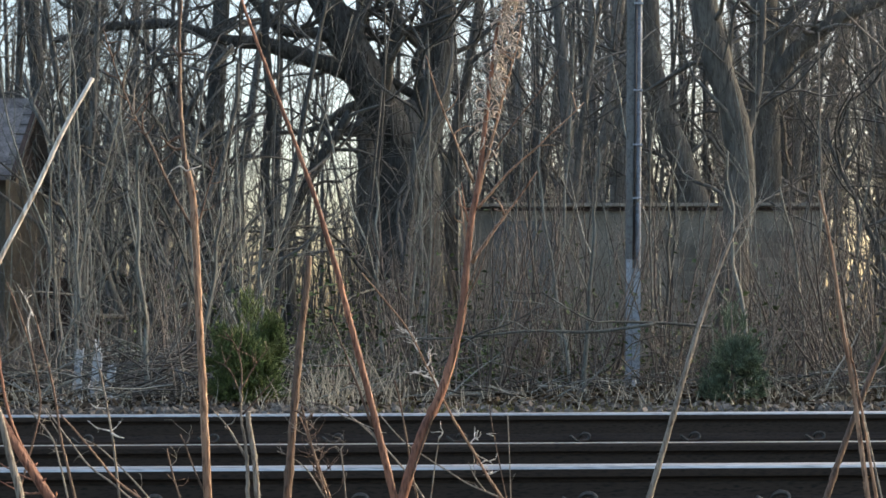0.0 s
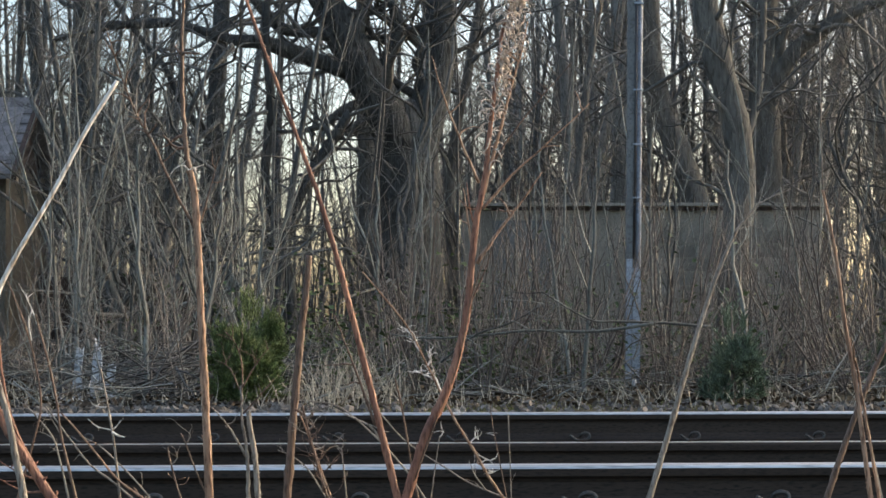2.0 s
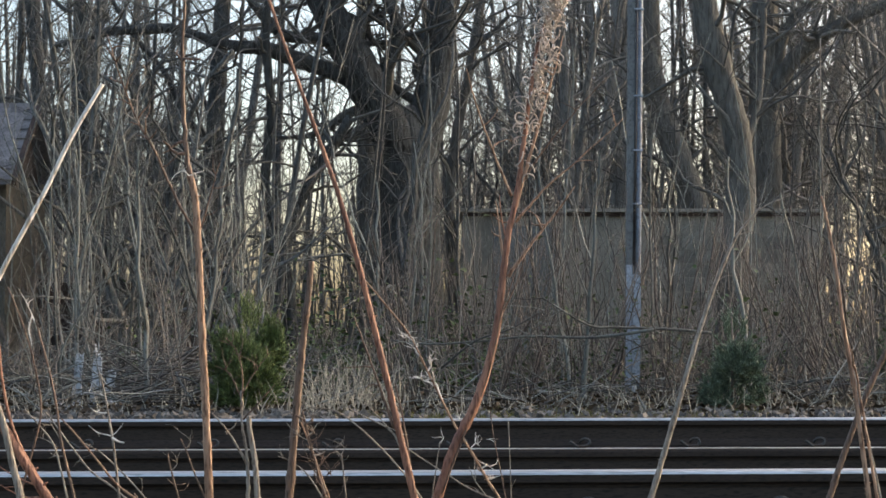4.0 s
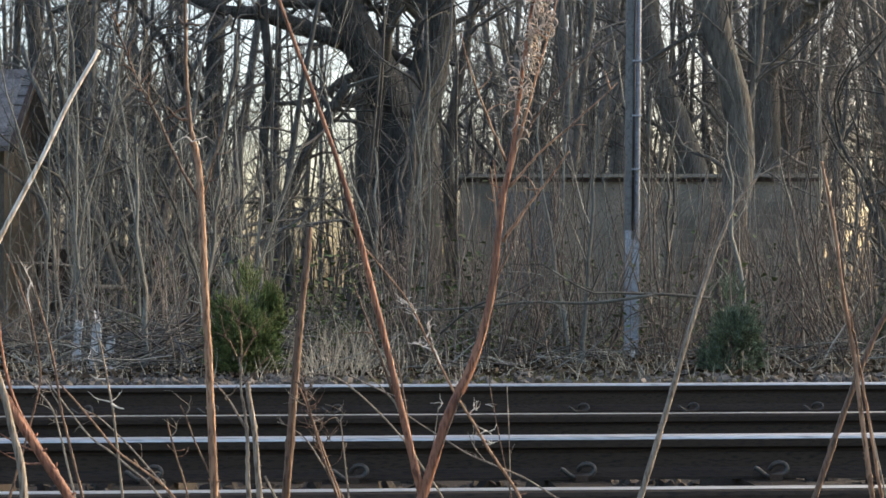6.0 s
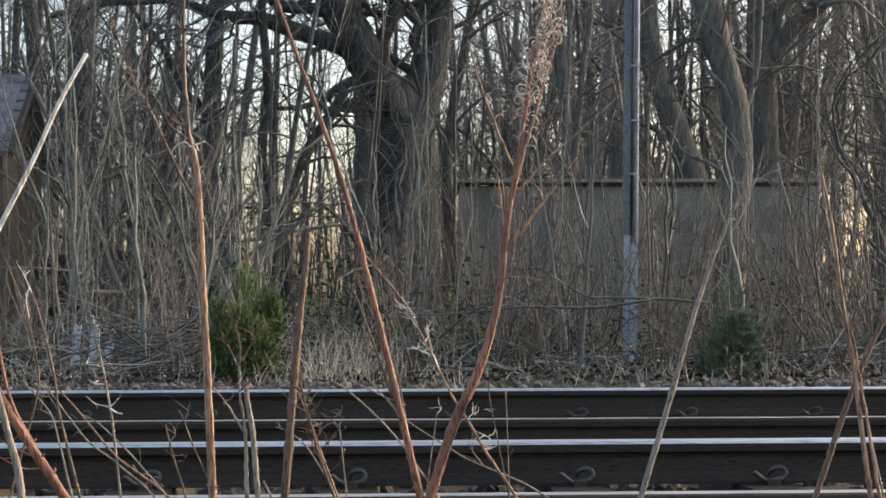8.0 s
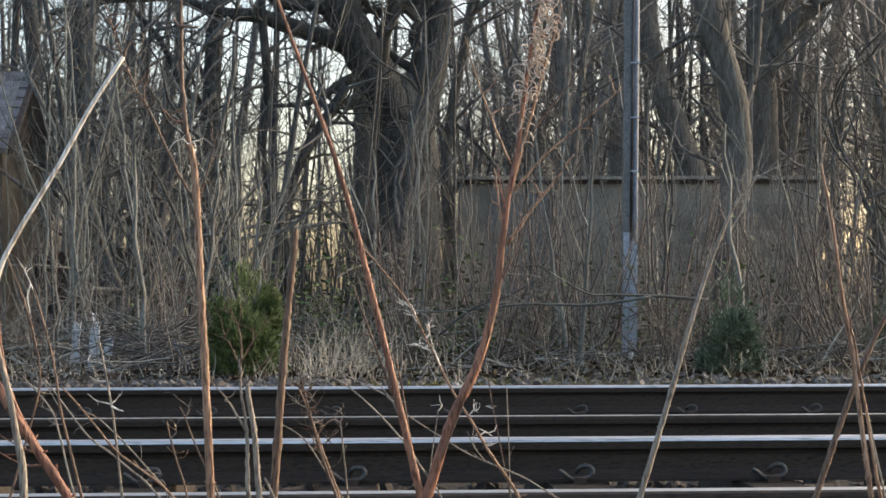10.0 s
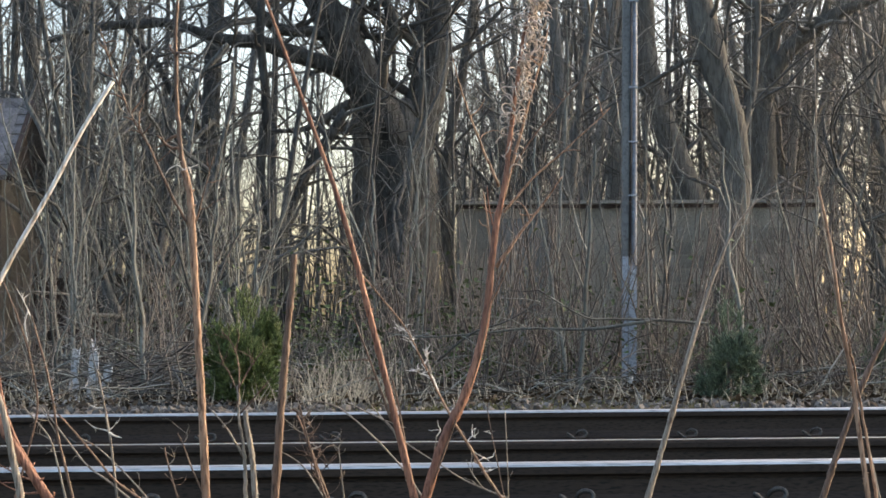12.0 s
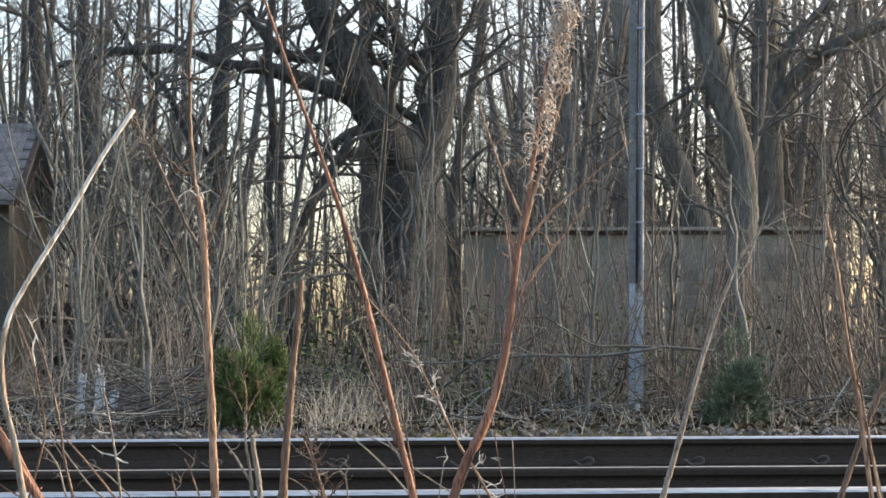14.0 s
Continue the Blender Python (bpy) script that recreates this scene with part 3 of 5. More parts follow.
limb_tree("tree", "bare tree with a dark straight trunk and side limb", [([(-3.211, 23.0, -0.538), (-3.326, 23.0, 1.152), (-3.287, 23.0, 2.61), (-3.245, 23.0, 3.749), (-3.186, 23.0, 4.73), (-3.126, 23.0, 5.714)], 0.14, 0.11), ([(-3.256, 23.0, 2.935), (-3.661, 22.875, 3.407), (-3.966, 22.75, 4.037), (-4.348, 22.625, 4.499), (-4.727, 22.5, 5.118)], 0.06, 0.03)], 25)
limb_tree("tree", "bare tree with a slender dark trunk", [([(-4.732, 21.0, -0.45), (-4.703, 21.0, 1.094), (-4.745, 21.0, 2.424), (-4.711, 21.0, 3.465), (-4.78, 21.0, 4.509), (-4.743, 21.0, 5.258)], 0.10, 0.08)], 26)
limb_tree("tree", "bare tree with a slender dark trunk", [([(-6.08, 24.0, -0.582), (-6.048, 24.0, 1.182), (-6.099, 24.0, 2.703), (-6.061, 24.0, 3.892), (-6.159, 24.0, 5.085), (-6.185, 24.0, 5.941)], 0.13, 0.10)], 27)
limb_tree("tree", "bare tree with a crooked dark trunk", [([(-1.94, 21.0, -0.45), (-2.004, 21.0, 0.799), (-2.058, 21.0, 1.463), (-1.803, 21.0, 2.202), (-1.435, 21.0, 2.795), (-1.214, 21.0, 3.167)], 0.10, 0.06), ([(-2.058, 21.0, 1.463), (-2.309, 20.9, 2.194), (-2.229, 20.8, 3.141), (-2.296, 20.7, 4.157), (-2.216, 20.6, 5.02)], 0.07, 0.05)], 28)
limb_tree("tree", "bare tree with a dark straight trunk", [([(-1.041, 24.0, -0.582), (-1.086, 24.0, 1.013), (-1.131, 24.0, 2.28), (-1.149, 24.0, 3.042), (-1.21, 24.0, 4.4), (-1.16, 24.0, 6.2)], 0.2, 0.10), ([(0.134, 24.0, -0.582), (0.152, 24.0, 1.013), (0.101, 24.0, 2.195), (0.186, 24.0, 3.212), (0.39, 24.0, 4.232), (0.645, 24.0, 5.77)], 0.085, 0.07)], 29, bark=M_GREYB)


def by_shrub(x, y):
    """True in front of the evergreen shrubs, where nothing else grows."""
    return y < 12.2 and (abs(x / y + 0.123) < 0.028 or abs(x / y - 0.179) < 0.026)


def before_marker(x, y):
    """True right before the mast's plate and the white board, where the growth is low."""
    return (y < 13.8 and abs(x / y - 0.1176) < 0.011) or (y < 13.2 and abs(x / y + 0.218) < 0.02)


def build_thicket():
    """Upright thin growth in front of the wood: pale saplings, darker brush, brambles and fallen twigs."""
    rnd = random.Random(8)

    def stem(m, x, y, h, r, lean, twigs, sides=4, bend=0.05):
        z = ground_z(x, y) - 0.03
        p = kinked(wander((x, y, z), (rnd.uniform(-lean, lean), rnd.uniform(-lean, lean) * 0.5, 1), h, 8, rnd, bend), rnd, 0.012)
        m.tube(p, [r * (1 - 0.75 * i / 8) for i in range(9)], sides, cap=False)
        for _ in range(twigs):
            t = rnd.uniform(0.25, 0.97)
            i = int(t * 8)
            d = Vector((rnd.uniform(-1, 1), rnd.uniform(-0.6, 0.6), rnd.uniform(0.3, 1.5))).normalized()
            q = wander(p[i].lerp(p[i + 1], t * 8 - i), d, h * rnd.uniform(0.08, 0.3), 4, rnd, 0.2, 0.06)
            rr = r * (1 - 0.75 * t) * 0.6
            m.tube(q, [rr, rr * 0.8, rr * 0.6, rr * 0.45, rr * 0.25], 3, cap=False)
            if rnd.random() < 0.5:
                w = wander(q[2], (rnd.uniform(-1, 1), rnd.uniform(-0.5, 0.5), rnd.uniform(0.1, 1)), h * 0.08, 3, rnd, 0.2)
                m.tube(w, [rr * 0.5, rr * 0.4, rr * 0.3, rr * 0.15], 3, cap=False)

    # pale young saplings: a stem with side branches, several shapes
    def sapling(seed, h, r, lean, kids):
        r2 = random.Random(seed)
        t = thing("sapling", (0, 0, 0), "thin upright grey sapling without leaves", "sapling", "saplings in the thicket")
        p = wander((0, 0, -0.05), (r2.uniform(-lean, lean), r2.uniform(-lean, lean), 1), h, 9, r2, 0.11, 0.05)
        p = kinked(p, r2, 0.012)
        m = Mesh()
        m.tube(p, [r * (1 - 0.65 * i / 9) for i in range(10)], 5, cap=False)
        part("stem", m, M_SAPL, t)
        for _ in range(kids):
            u = r2.uniform(0.15, 0.95)
            i = int(u * 9)
            az = r2.uniform(0, 6.28)
            d = Vector((math.cos(az), math.sin(az), r2.uniform(1.0, 2.8))).normalized()
            m = Mesh()
            grow(m, p[i].lerp(p[i + 1], u * 9 - i), d, h * r2.uniform(0.15, 0.38), r * (1 - 0.8 * u) * 0.65, 2, r2, (0, 0, 3), 0.7, 0.1, bend=0.1)
            part("branch", m, M_SAPL, t)
        return t

    shapes = [sapling(300 + i, rnd.uniform(1.5, 3.4), rnd.uniform(0.010, 0.023), rnd.choice((0.06, 0.12, 0.3)), 8) for i in range(16)]
    for k in range(125):
        y = rnd.uniform(11.9, 18.5)
        u = rnd.uniform(-0.28, -0.105) if k < 96 else rnd.uniform(-0.04, 0.28)
        if by_shrub(u * y, y):
            y += 1.2
        if before_marker(u * y, y):
            y += 2.2
        if u < -0.245 and k % 5:
            y = rnd.uniform(20, 23)
        x = u * y
        m = pose(x, y, ground_z(x, y), rnd.gauss(0, 3), rnd.gauss(0, 3.5), rnd.uniform(0, 360))
        if 16 <= k < 96 and k % 9 > 4:
            continue
        if k < len(shapes):
            shapes[k].matrix_basis = m
        else:
            copy_thing(shapes[k % len(shapes)], m)
    brush = Mesh()
    for k in range(980):
        y = rnd.uniform(11.6, 19.5)
        x = rnd.uniform(-0.29, 0.29) * y
        h = rnd.uniform(0.5, 2.2) if x > 0 else rnd.uniform(0.3, 1.4)
        if (x < 0 and k % 5 > 1) or (x > 0 and k % 5 > 2) or by_shrub(x, y):
            continue
        if OPEN(x / y):
            h *= 0.6
        if before_marker(x, y):
            h *= 0.25
        stem(brush, x, y, h, rnd.uniform(0.0035, 0.009) if x > 0 else rnd.uniform(0.005, 0.012), rnd.choice((0.1, 0.2, 0.45)), rnd.randint(5, 11), 3, 0.13)
    lone("brushwood", brush, M_BRUSH, "dense tangle of thin brown leafless stems", "brushwood", "stuff")
    far = Mesh()
    for k in range(360):
        y = rnd.uniform(20, 42)
        u = rnd.uniform(-0.3, 0.3)
        if OPEN(u) and k % 3:
            continue
        x = u * y
        stem(far, x, y, rnd.uniform(2.5, 6.5), rnd.uniform(0.012, 0.035), 0.16, rnd.randint(6, 12), 3, 0.08)
    for k in range(420):
        y = rnd.uniform(42, 75)
        u = rnd.uniform(-0.3, 0.3)
        if OPEN(u) and k % 3:
            continue
        stem(far, u * y, y, rnd.uniform(3, 10), rnd.uniform(0.025, 0.055), 0.15, 9, 3, 0.08)
    rnd = random.Random(77)
    for k in range(85):
        y = rnd.uniform(19, 34)
        u = rnd.uniform(-0.15, -0.045)
        stem(far, u * y, y, rnd.uniform(1.0, 2.5) if k % 5 else rnd.uniform(3.0, 5.0), rnd.uniform(0.010, 0.024), 0.2, rnd.randint(7, 13), 3, 0.1)
    for k in range(20):
        y = rnd.uniform(24, 44)
        u = rnd.uniform(0.0, 0.16)
        stem(far, u * y, y, rnd.uniform(9, 14), rnd.uniform(0.02, 0.06), 0.12, rnd.randint(9, 15), 4, 0.07)
    lone("undergrowth", far, M_TWIG, "bare understorey stems deep in the wood", "undergrowth", "stuff")
    # a heap of cut brushwood beside the cypress shrub
    heap = Mesh()
    for k in range(190):
        y = rnd.uniform(11.9, 12.9)
        x = rnd.uniform(-0.192, -0.145) * y
        f = (x / y + 0.192) / 0.047
        z = ground_z(x, y) + rnd.uniform(0.0, 0.1 + 0.42 * f)
        p = wander((x, y, z), (-1, rnd.uniform(-0.4, 0.4), rnd.uniform(-0.65, 0.05)), rnd.uniform(0.2, 0.5), 5, rnd, 0.14, -0.04)
        r = rnd.uniform(0.004, 0.011)
        p = [Vector((q[0], q[1], max(q[2], ground_z(q[0], q[1]) + 0.01))) for q in p]
        heap.tube(p, [r, r, r * 0.9, r * 0.8, r * 0.6, r * 0.35], 4, cap=False)
    lone("brush_heap", heap, M_BRUSH, "dark heap of cut brushwood beside the evergreen shrub", "brushwood", "stuff")
    # fallen twigs and brambles
    rnd = random.Random(78)
    low, pale = Mesh(), Mesh()
    for k in range(1500):
        y = rnd.uniform(11.0, 15.0)
        x = rnd.uniform(-0.29, 0.29) * y
        if by_shrub(x, y):
            continue
        if x > -0.085 * y and k % 10 > 3:
            continue
        z = ground_z(x, y) + rnd.uniform(0, 0.3 if x < 0 else 0.16)
        d = (rnd.uniform(-1, 1), rnd.uniform(-0.5, 0.5), rnd.uniform(-0.25, 0.45))
        p = wander((x, y, z), d, rnd.uniform(0.2, 0.9), 5, rnd, 0.15, -0.03)
        r = rnd.uniform(0.003, 0.0085)
        (low if k % 4 else pale).tube(p, [r, r, r * 0.8, r * 0.7, r * 0.5, r * 0.3], 3, cap=False)
    lone("dead_stems", pale, M_SAPL, "pale dead stems lying on the bank", "stems", "stuff")
    lone("fallen_twigs", low, M_TWIG, "fallen twigs and bramble runners on the bank", "twigs", "stuff")
    bramble = Mesh()
    for k in range(90):
        y = rnd.uniform(12.2, 15.0)
        x = rnd.uniform(-0.03, 0.29) * y if k % 4 else rnd.uniform(-0.28, -0.16) * y
        if by_shrub(x, y):
            continue
        w, h = rnd.uniform(0.35, 1.0) * rnd.choice((-1, 1)), rnd.uniform(0.15, 0.75)
        n = 8
        p = [Vector((x + w * i / n, y + rnd.gauss(0, 0.03), ground_z(x, y) + 0.02 + h * math.sin(math.pi * (0.12 + 0.8 * i / n)) + rnd.gauss(0, 0.012))) for i in range(n + 1)]
        r = rnd.uniform(0.0028, 0.006)
        bramble.tube(smooth_line(p, 2), taper(2 * n + 1, r, r * 0.5), 4, cap=False)
        for _ in range(4):
            q = p[rnd.randrange(1, n)]
            bramble.tube(wander(q, (rnd.uniform(-1, 1), rnd.uniform(-0.5, 0.5), rnd.uniform(-0.3, 1)), rnd.uniform(0.06, 0.22), 3, rnd, 0.3), taper(4, r * 0.6, r * 0.25), 3, cap=False)
    lone("brambles", bramble, M_BRUSH, "arching leafless bramble runners in the brush", "brambles", "stuff")
    grass = Mesh()
    for k in range(1250):
        y = rnd.uniform(10.7, 12.6)
        u = rnd.gauss(-0.062, 0.026) if k < 480 else rnd.uniform(-0.29, 0.29)
        x = u * y
        if (k < 480 and k % 3) or (k >= 480 and k % 3 == 0):
            continue
        h = rnd.uniform(0.14, 0.48) if k < 480 else rnd.uniform(0.04, 0.24)
        p = wander((x, y, ground_z(x, y)), (rnd.uniform(-0.5, 0.5), rnd.uniform(-0.4, 0.3), 1), h, 4, rnd, 0.2, -0.04)
        grass.tube(p, [0.0042, 0.004, 0.0034, 0.0024, 0.0009], 3, cap=False)
    leaves = Mesh()
    for k in range(5500):
        y = rnd.uniform(10.7, 16.5)
        x = rnd.uniform(-0.29, 0.29) * y
        c = Vector((x, y, ground_z(x, y) + rnd.uniform(0.0, 0.05) + 0.02))
        rot = Euler((rnd.uniform(-0.9, 0.9), rnd.uniform(-0.9, 0.9), rnd.uniform(0, 6.3))).to_matrix()
        i, sz = len(leaves.v), rnd.uniform(0.015, 0.04)
        for q in ((0, -1, 0), (0.6, -0.1, 0.25), (0, 1, 0.1), (-0.6, 0.1, 0.3)):
            leaves.v.append(c + rot @ (Vector(q) * sz))
        leaves.f.append((i, i + 1, i + 2, i + 3))
    lone("fallen_leaves", leaves, M_DEADLEAF, "brown fallen leaves on the bank", "leaves", "stuff")
    lone("dry_grass", grass, M_DEAD, "bleached dead grass tufts on the bank", "grass", "stuff")


build_thicket()

def forked_sapling(lines, r, label):
    """A young stem with its main forks, given by their lines."""
    rnd = random.Random(len(label) + int(abs(lines[0][0][0]) * 100))
    foot = Vector(lines[0][0])
    foot.z = ground_z(foot.x, foot.y) - 0.03
    t = thing("sapling", foot, label, "sapling", "saplings in the thicket")
    for j, line in enumerate(lines):
        p = smooth_line(([foot] + line[1:]) if j == 0 else line, 5)
        m = Mesh()
        a = r if j == 0 else r * 0.7
        m.tube(p, [v * rnd.uniform(0.93, 1.07) for v in taper(len(p), a, a * 0.4)], 7)
        for k in range(7):
            q = p[rnd.randrange(len(p) // 3, len(p))]
            grow(m, q, (rnd.uniform(-1, 1), rnd.uniform(-0.4, 0.4), rnd.uniform(0.3, 1.6)), rnd.uniform(0.12, 0.4), a * 0.35, 2, rnd, (0, 0, 3), 0.7, 0.06, bend=0.12)
        part("stem" if j == 0 else "branch", m, M_SAPL, t, base=foot)


forked_sapling([[(-2.885, 12.2, -0.28), (-2.885, 12.2, -0.044), (-2.932, 12.2, 0.431), (-2.945, 12.2, 0.808), (-2.971, 12.2, 1.283), (-2.988, 12.2, 1.625)], [(-2.894, 12.2, -0.13), (-2.877, 12.2, 0.268), (-2.65, 12.2, 0.692), (-2.534, 12.2, 0.808), (-2.235, 12.2, 1.047)], [(-2.932, 12.2, 0.431), (-3.005, 12.2, 0.683), (-3.056, 12.2, 0.983)]], 0.013, "forked pale grey-green sapling beside the broken board")
forked_sapling([[(-2.743, 12.9, -0.346), (-2.757, 12.9, 0.107), (-2.743, 12.9, 0.827), (-2.716, 12.9, 1.329), (-2.779, 12.9, 1.736)], [(-2.743, 12.9, 0.695), (-2.621, 12.9, 1.012), (-2.589, 12.9, 1.329)], [(-2.752, 12.9, 0.288), (-2.87, 12.9, 0.56), (-2.969, 12.9, 0.763)]], 0.009, "slender pale grey sapling beside the broken board")
forked_sapling([[(-2.007, 12.6, -0.061), (-2.06, 12.6, 0.381), (-2.14, 12.6, 0.823), (-2.308, 12.6, 1.309), (-2.405, 12.6, 1.663)], [(-2.14, 12.6, 0.823), (-2.06, 12.6, 1.132), (-2.043, 12.6, 1.442)]], 0.01, "pale grey sapling bending away from the evergreen shrub")
forked_sapling([[(2.281, 13.6, -0.152), (2.262, 13.6, 0.469), (2.138, 13.6, 1.041), (2.033, 13.6, 1.519), (1.842, 13.6, 1.924)], [(2.138, 13.6, 1.041), (2.224, 13.6, 1.375), (2.31, 13.6, 1.7)], [(2.033, 13.6, 1.519), (2.09, 13.6, 1.757), (2.081, 13.6, 2.044)]], 0.0065, "tan-grey sapling with forked upper twigs")
forked_sapling([[(2.79, 14.0, -0.121), (2.756, 14.0, 0.567), (2.716, 14.0, 1.402), (2.731, 14.0, 2.286), (2.751, 14.0, 3.219)], [(2.716, 14.0, 1.598), (2.594, 14.0, 1.942), (2.476, 14.0, 2.335)], [(2.721, 14.0, 1.5), (2.869, 14.0, 1.77), (2.859, 14.0, 2.09)], [(2.736, 14.0, 2.434), (2.879, 14.0, 2.728), (2.908, 14.0, 3.072)]], 0.007, "tall pale grey sapling with rising side branches")
forked_sapling([[(1.904, 13.2, -0.087), (1.88, 13.2, 0.469), (1.941, 13.2, 1.025), (1.908, 13.2, 1.534)], [(1.941, 13.2, 1.025), (1.825, 13.2, 1.28), (1.769, 13.2, 1.534)]], 0.006, "tan-grey sapling beside the mast")
forked_sapling([[(1.35, 13.0, -0.124), (1.268, 13.0, 0.378), (1.396, 13.0, 0.743), (1.327, 13.0, 0.971)], [(1.268, 13.0, 0.378), (1.122, 13.0, 0.652), (1.04, 13.0, 0.834)], [(1.305, 13.0, 0.537), (1.464, 13.0, 0.652)]], 0.0055, "crooked grey sapling in the brush")
forked_sapling([[(0.799, 12.8, -0.16), (0.903, 12.8, 0.29), (0.79, 12.8, 0.559), (0.633, 12.8, 0.761)], [(0.903, 12.8, 0.29), (1.105, 12.8, 0.155)]], 0.005, "crooked thin grey sapling in the brush")


def bare_shrub(seed, n, h, lean):
    """A leafless shrub: many stems fanning out of one foot, with side twigs."""
    rnd = random.Random(seed)
    t = thing("bare_shrub", (0, 0, 0), "leafless shrub of dark brown stems fanning from one foot", "shrub", "leafless shrubs of the bank")
    for k in range(n):
        az = rnd.uniform(0, 6.28)
        d = Vector((math.cos(az) * rnd.uniform(0.05, 0.42) + lean, math.sin(az) * 0.25, 1))
        m = Mesh()
        r = rnd.uniform(0.008, 0.016)
        p = kinked(wander((math.cos(az) * 0.06, math.sin(az) * 0.06, -0.04), d, h * rnd.uniform(0.6, 1.15), 9, rnd, 0.09, 0.03), rnd, 0.008)
        m.tube(p, [r * (1 - 0.75 * i / 9) for i in range(10)], 5, cap=False)
        for _ in range(rnd.randint(3, 6)):
            i = rnd.randrange(2, 9)
            a = rnd.uniform(0, 6.28)
            grow(m, p[i], (math.cos(a), math.sin(a) * 0.7, rnd.uniform(0.8, 2.2)), h * rnd.uniform(0.12, 0.3), r * (1 - 0.75 * i / 9) * 0.6, 2, rnd, (0, 0, 3), 0.7, 0.06, bend=0.12)
        part("stem", m, M_SHRUB, t)
    return t


def build_shrubs():
    rnd = random.Random(61)
    kinds = [bare_shrub(700 + i, 9, rnd.uniform(1.3, 2.0), rnd.uniform(-0.1, 0.1)) for i in range(4)] + [bare_shrub(720, 8, 1.7, -0.35)]
    spots = [(0.086, 13.0), (0.141, 13.4), (0.05, 13.6), (0.03, 12.9), (0.248, 12.9), (0.068, 15.2), (-0.012, 13.2), (0.212, 14.0), (0.128, 15.0), (0.16, 15.6), (0.225, 15.4), (0.262, 13.8), (0.276, 12.9), (0.10, 14.3), (0.012, 14.8), (-0.03, 14.4), (0.19, 16.0), (0.236, 14.2), (-0.165, 14.4), (-0.26, 15.0)]
    for k, (u, y) in enumerate(spots):
        m = pose(u * y, y, ground_z(u * y, y), 0, 0, 0 if k in (4, 11, 17) else rnd.uniform(0, 360))
        i = 4 if k in (4, 11, 17) else k % 4
        if k < 5:
            kinds[k].matrix_basis = m
        else:
            copy_thing(kinds[i], m)


build_shrubs()


def conifer(name, foot, h, w, material, label, seed, n=240):
    """A dense evergreen shrub: a stem and many feathery sprays."""
    rnd = random.Random(seed)
    t = thing(name, foot, label, "shrub", "evergreen shrubs")
    stem = Mesh()
    stem.tube([(0, 0, -0.05), (0.01, 0, h * 0.5), (0, 0, h * 0.95)], [0.02, 0.014, 0.004], 6)
    part("stem", stem, M_BRUSH, t)
    leaf = Mesh()
    lobes = [(Vector((0, 0, h * 0.3)), w * 0.5, h * 0.36), (Vector((0, 0, h * 0.6)), w * 0.36, h * 0.38), (Vector((0, 0, h * 0.12)), w * 0.5, h * 0.2)]
    for k in range(8):
        az = rnd.uniform(0, 6.28)
        lobes.append((Vector((math.cos(az) * w * 0.3, math.sin(az) * w * 0.3, h * rnd.uniform(0.08, 0.6))), w * rnd.uniform(0.16, 0.26), h * rnd.uniform(0.18, 0.3)))
    for k in range(n):
        c, rw, rh = lobes[k % len(lobes)]
        az, el = rnd.uniform(0, 6.28), rnd.uniform(-1.0, 1.5)
        d = Vector((math.cos(az) * math.cos(el), math.sin(az) * math.cos(el), math.sin(el)))
        tip = c + Vector((d.x * rw, d.y * rw, d.z * rh)) * rnd.uniform(0.75, 1.1)
        tip.z = max(tip.z, 0.02)
        a = c.lerp(tip, 0.55)
        ax = (tip - a) + Vector((0, 0, 0.05))
        for j in range(18):
            q = a + ax * ((j + rnd.random()) / 18)
            e = (ax.normalized() + Vector((rnd.uniform(-1, 1), rnd.uniform(-1, 1), rnd.uniform(-0.4, 1))) * 0.85).normalized()
            ln = rnd.uniform(0.024, 0.06)
            leaf.tube([q, q + e * ln * 0.55, q + e * ln + Vector((0, 0, -0.003))], [0.003, 0.0042, 0.001], 3, cap=False)
    part("foliage", leaf, material, t)
    return t


def on_bank(u, y):
    return Vector((u * y, y, ground_z(u * y, y)))


conifer("cypress_shrub", on_bank(-0.121, 11.4), 0.80, 0.62, M_LEAFG, "bushy yellow-green evergreen shrub at the bank's edge", 41, 760)
conifer("yew_shrub", on_bank(0.179, 11.5), 0.72, 0.52, M_LEAFD, "dark green evergreen shrub at the bank's edge", 42, 360)
conifer("yew_shrub", on_bank(0.277, 13.0), 0.5, 0.4, M_LEAFD, "small dark green evergreen shrub", 43, 160)


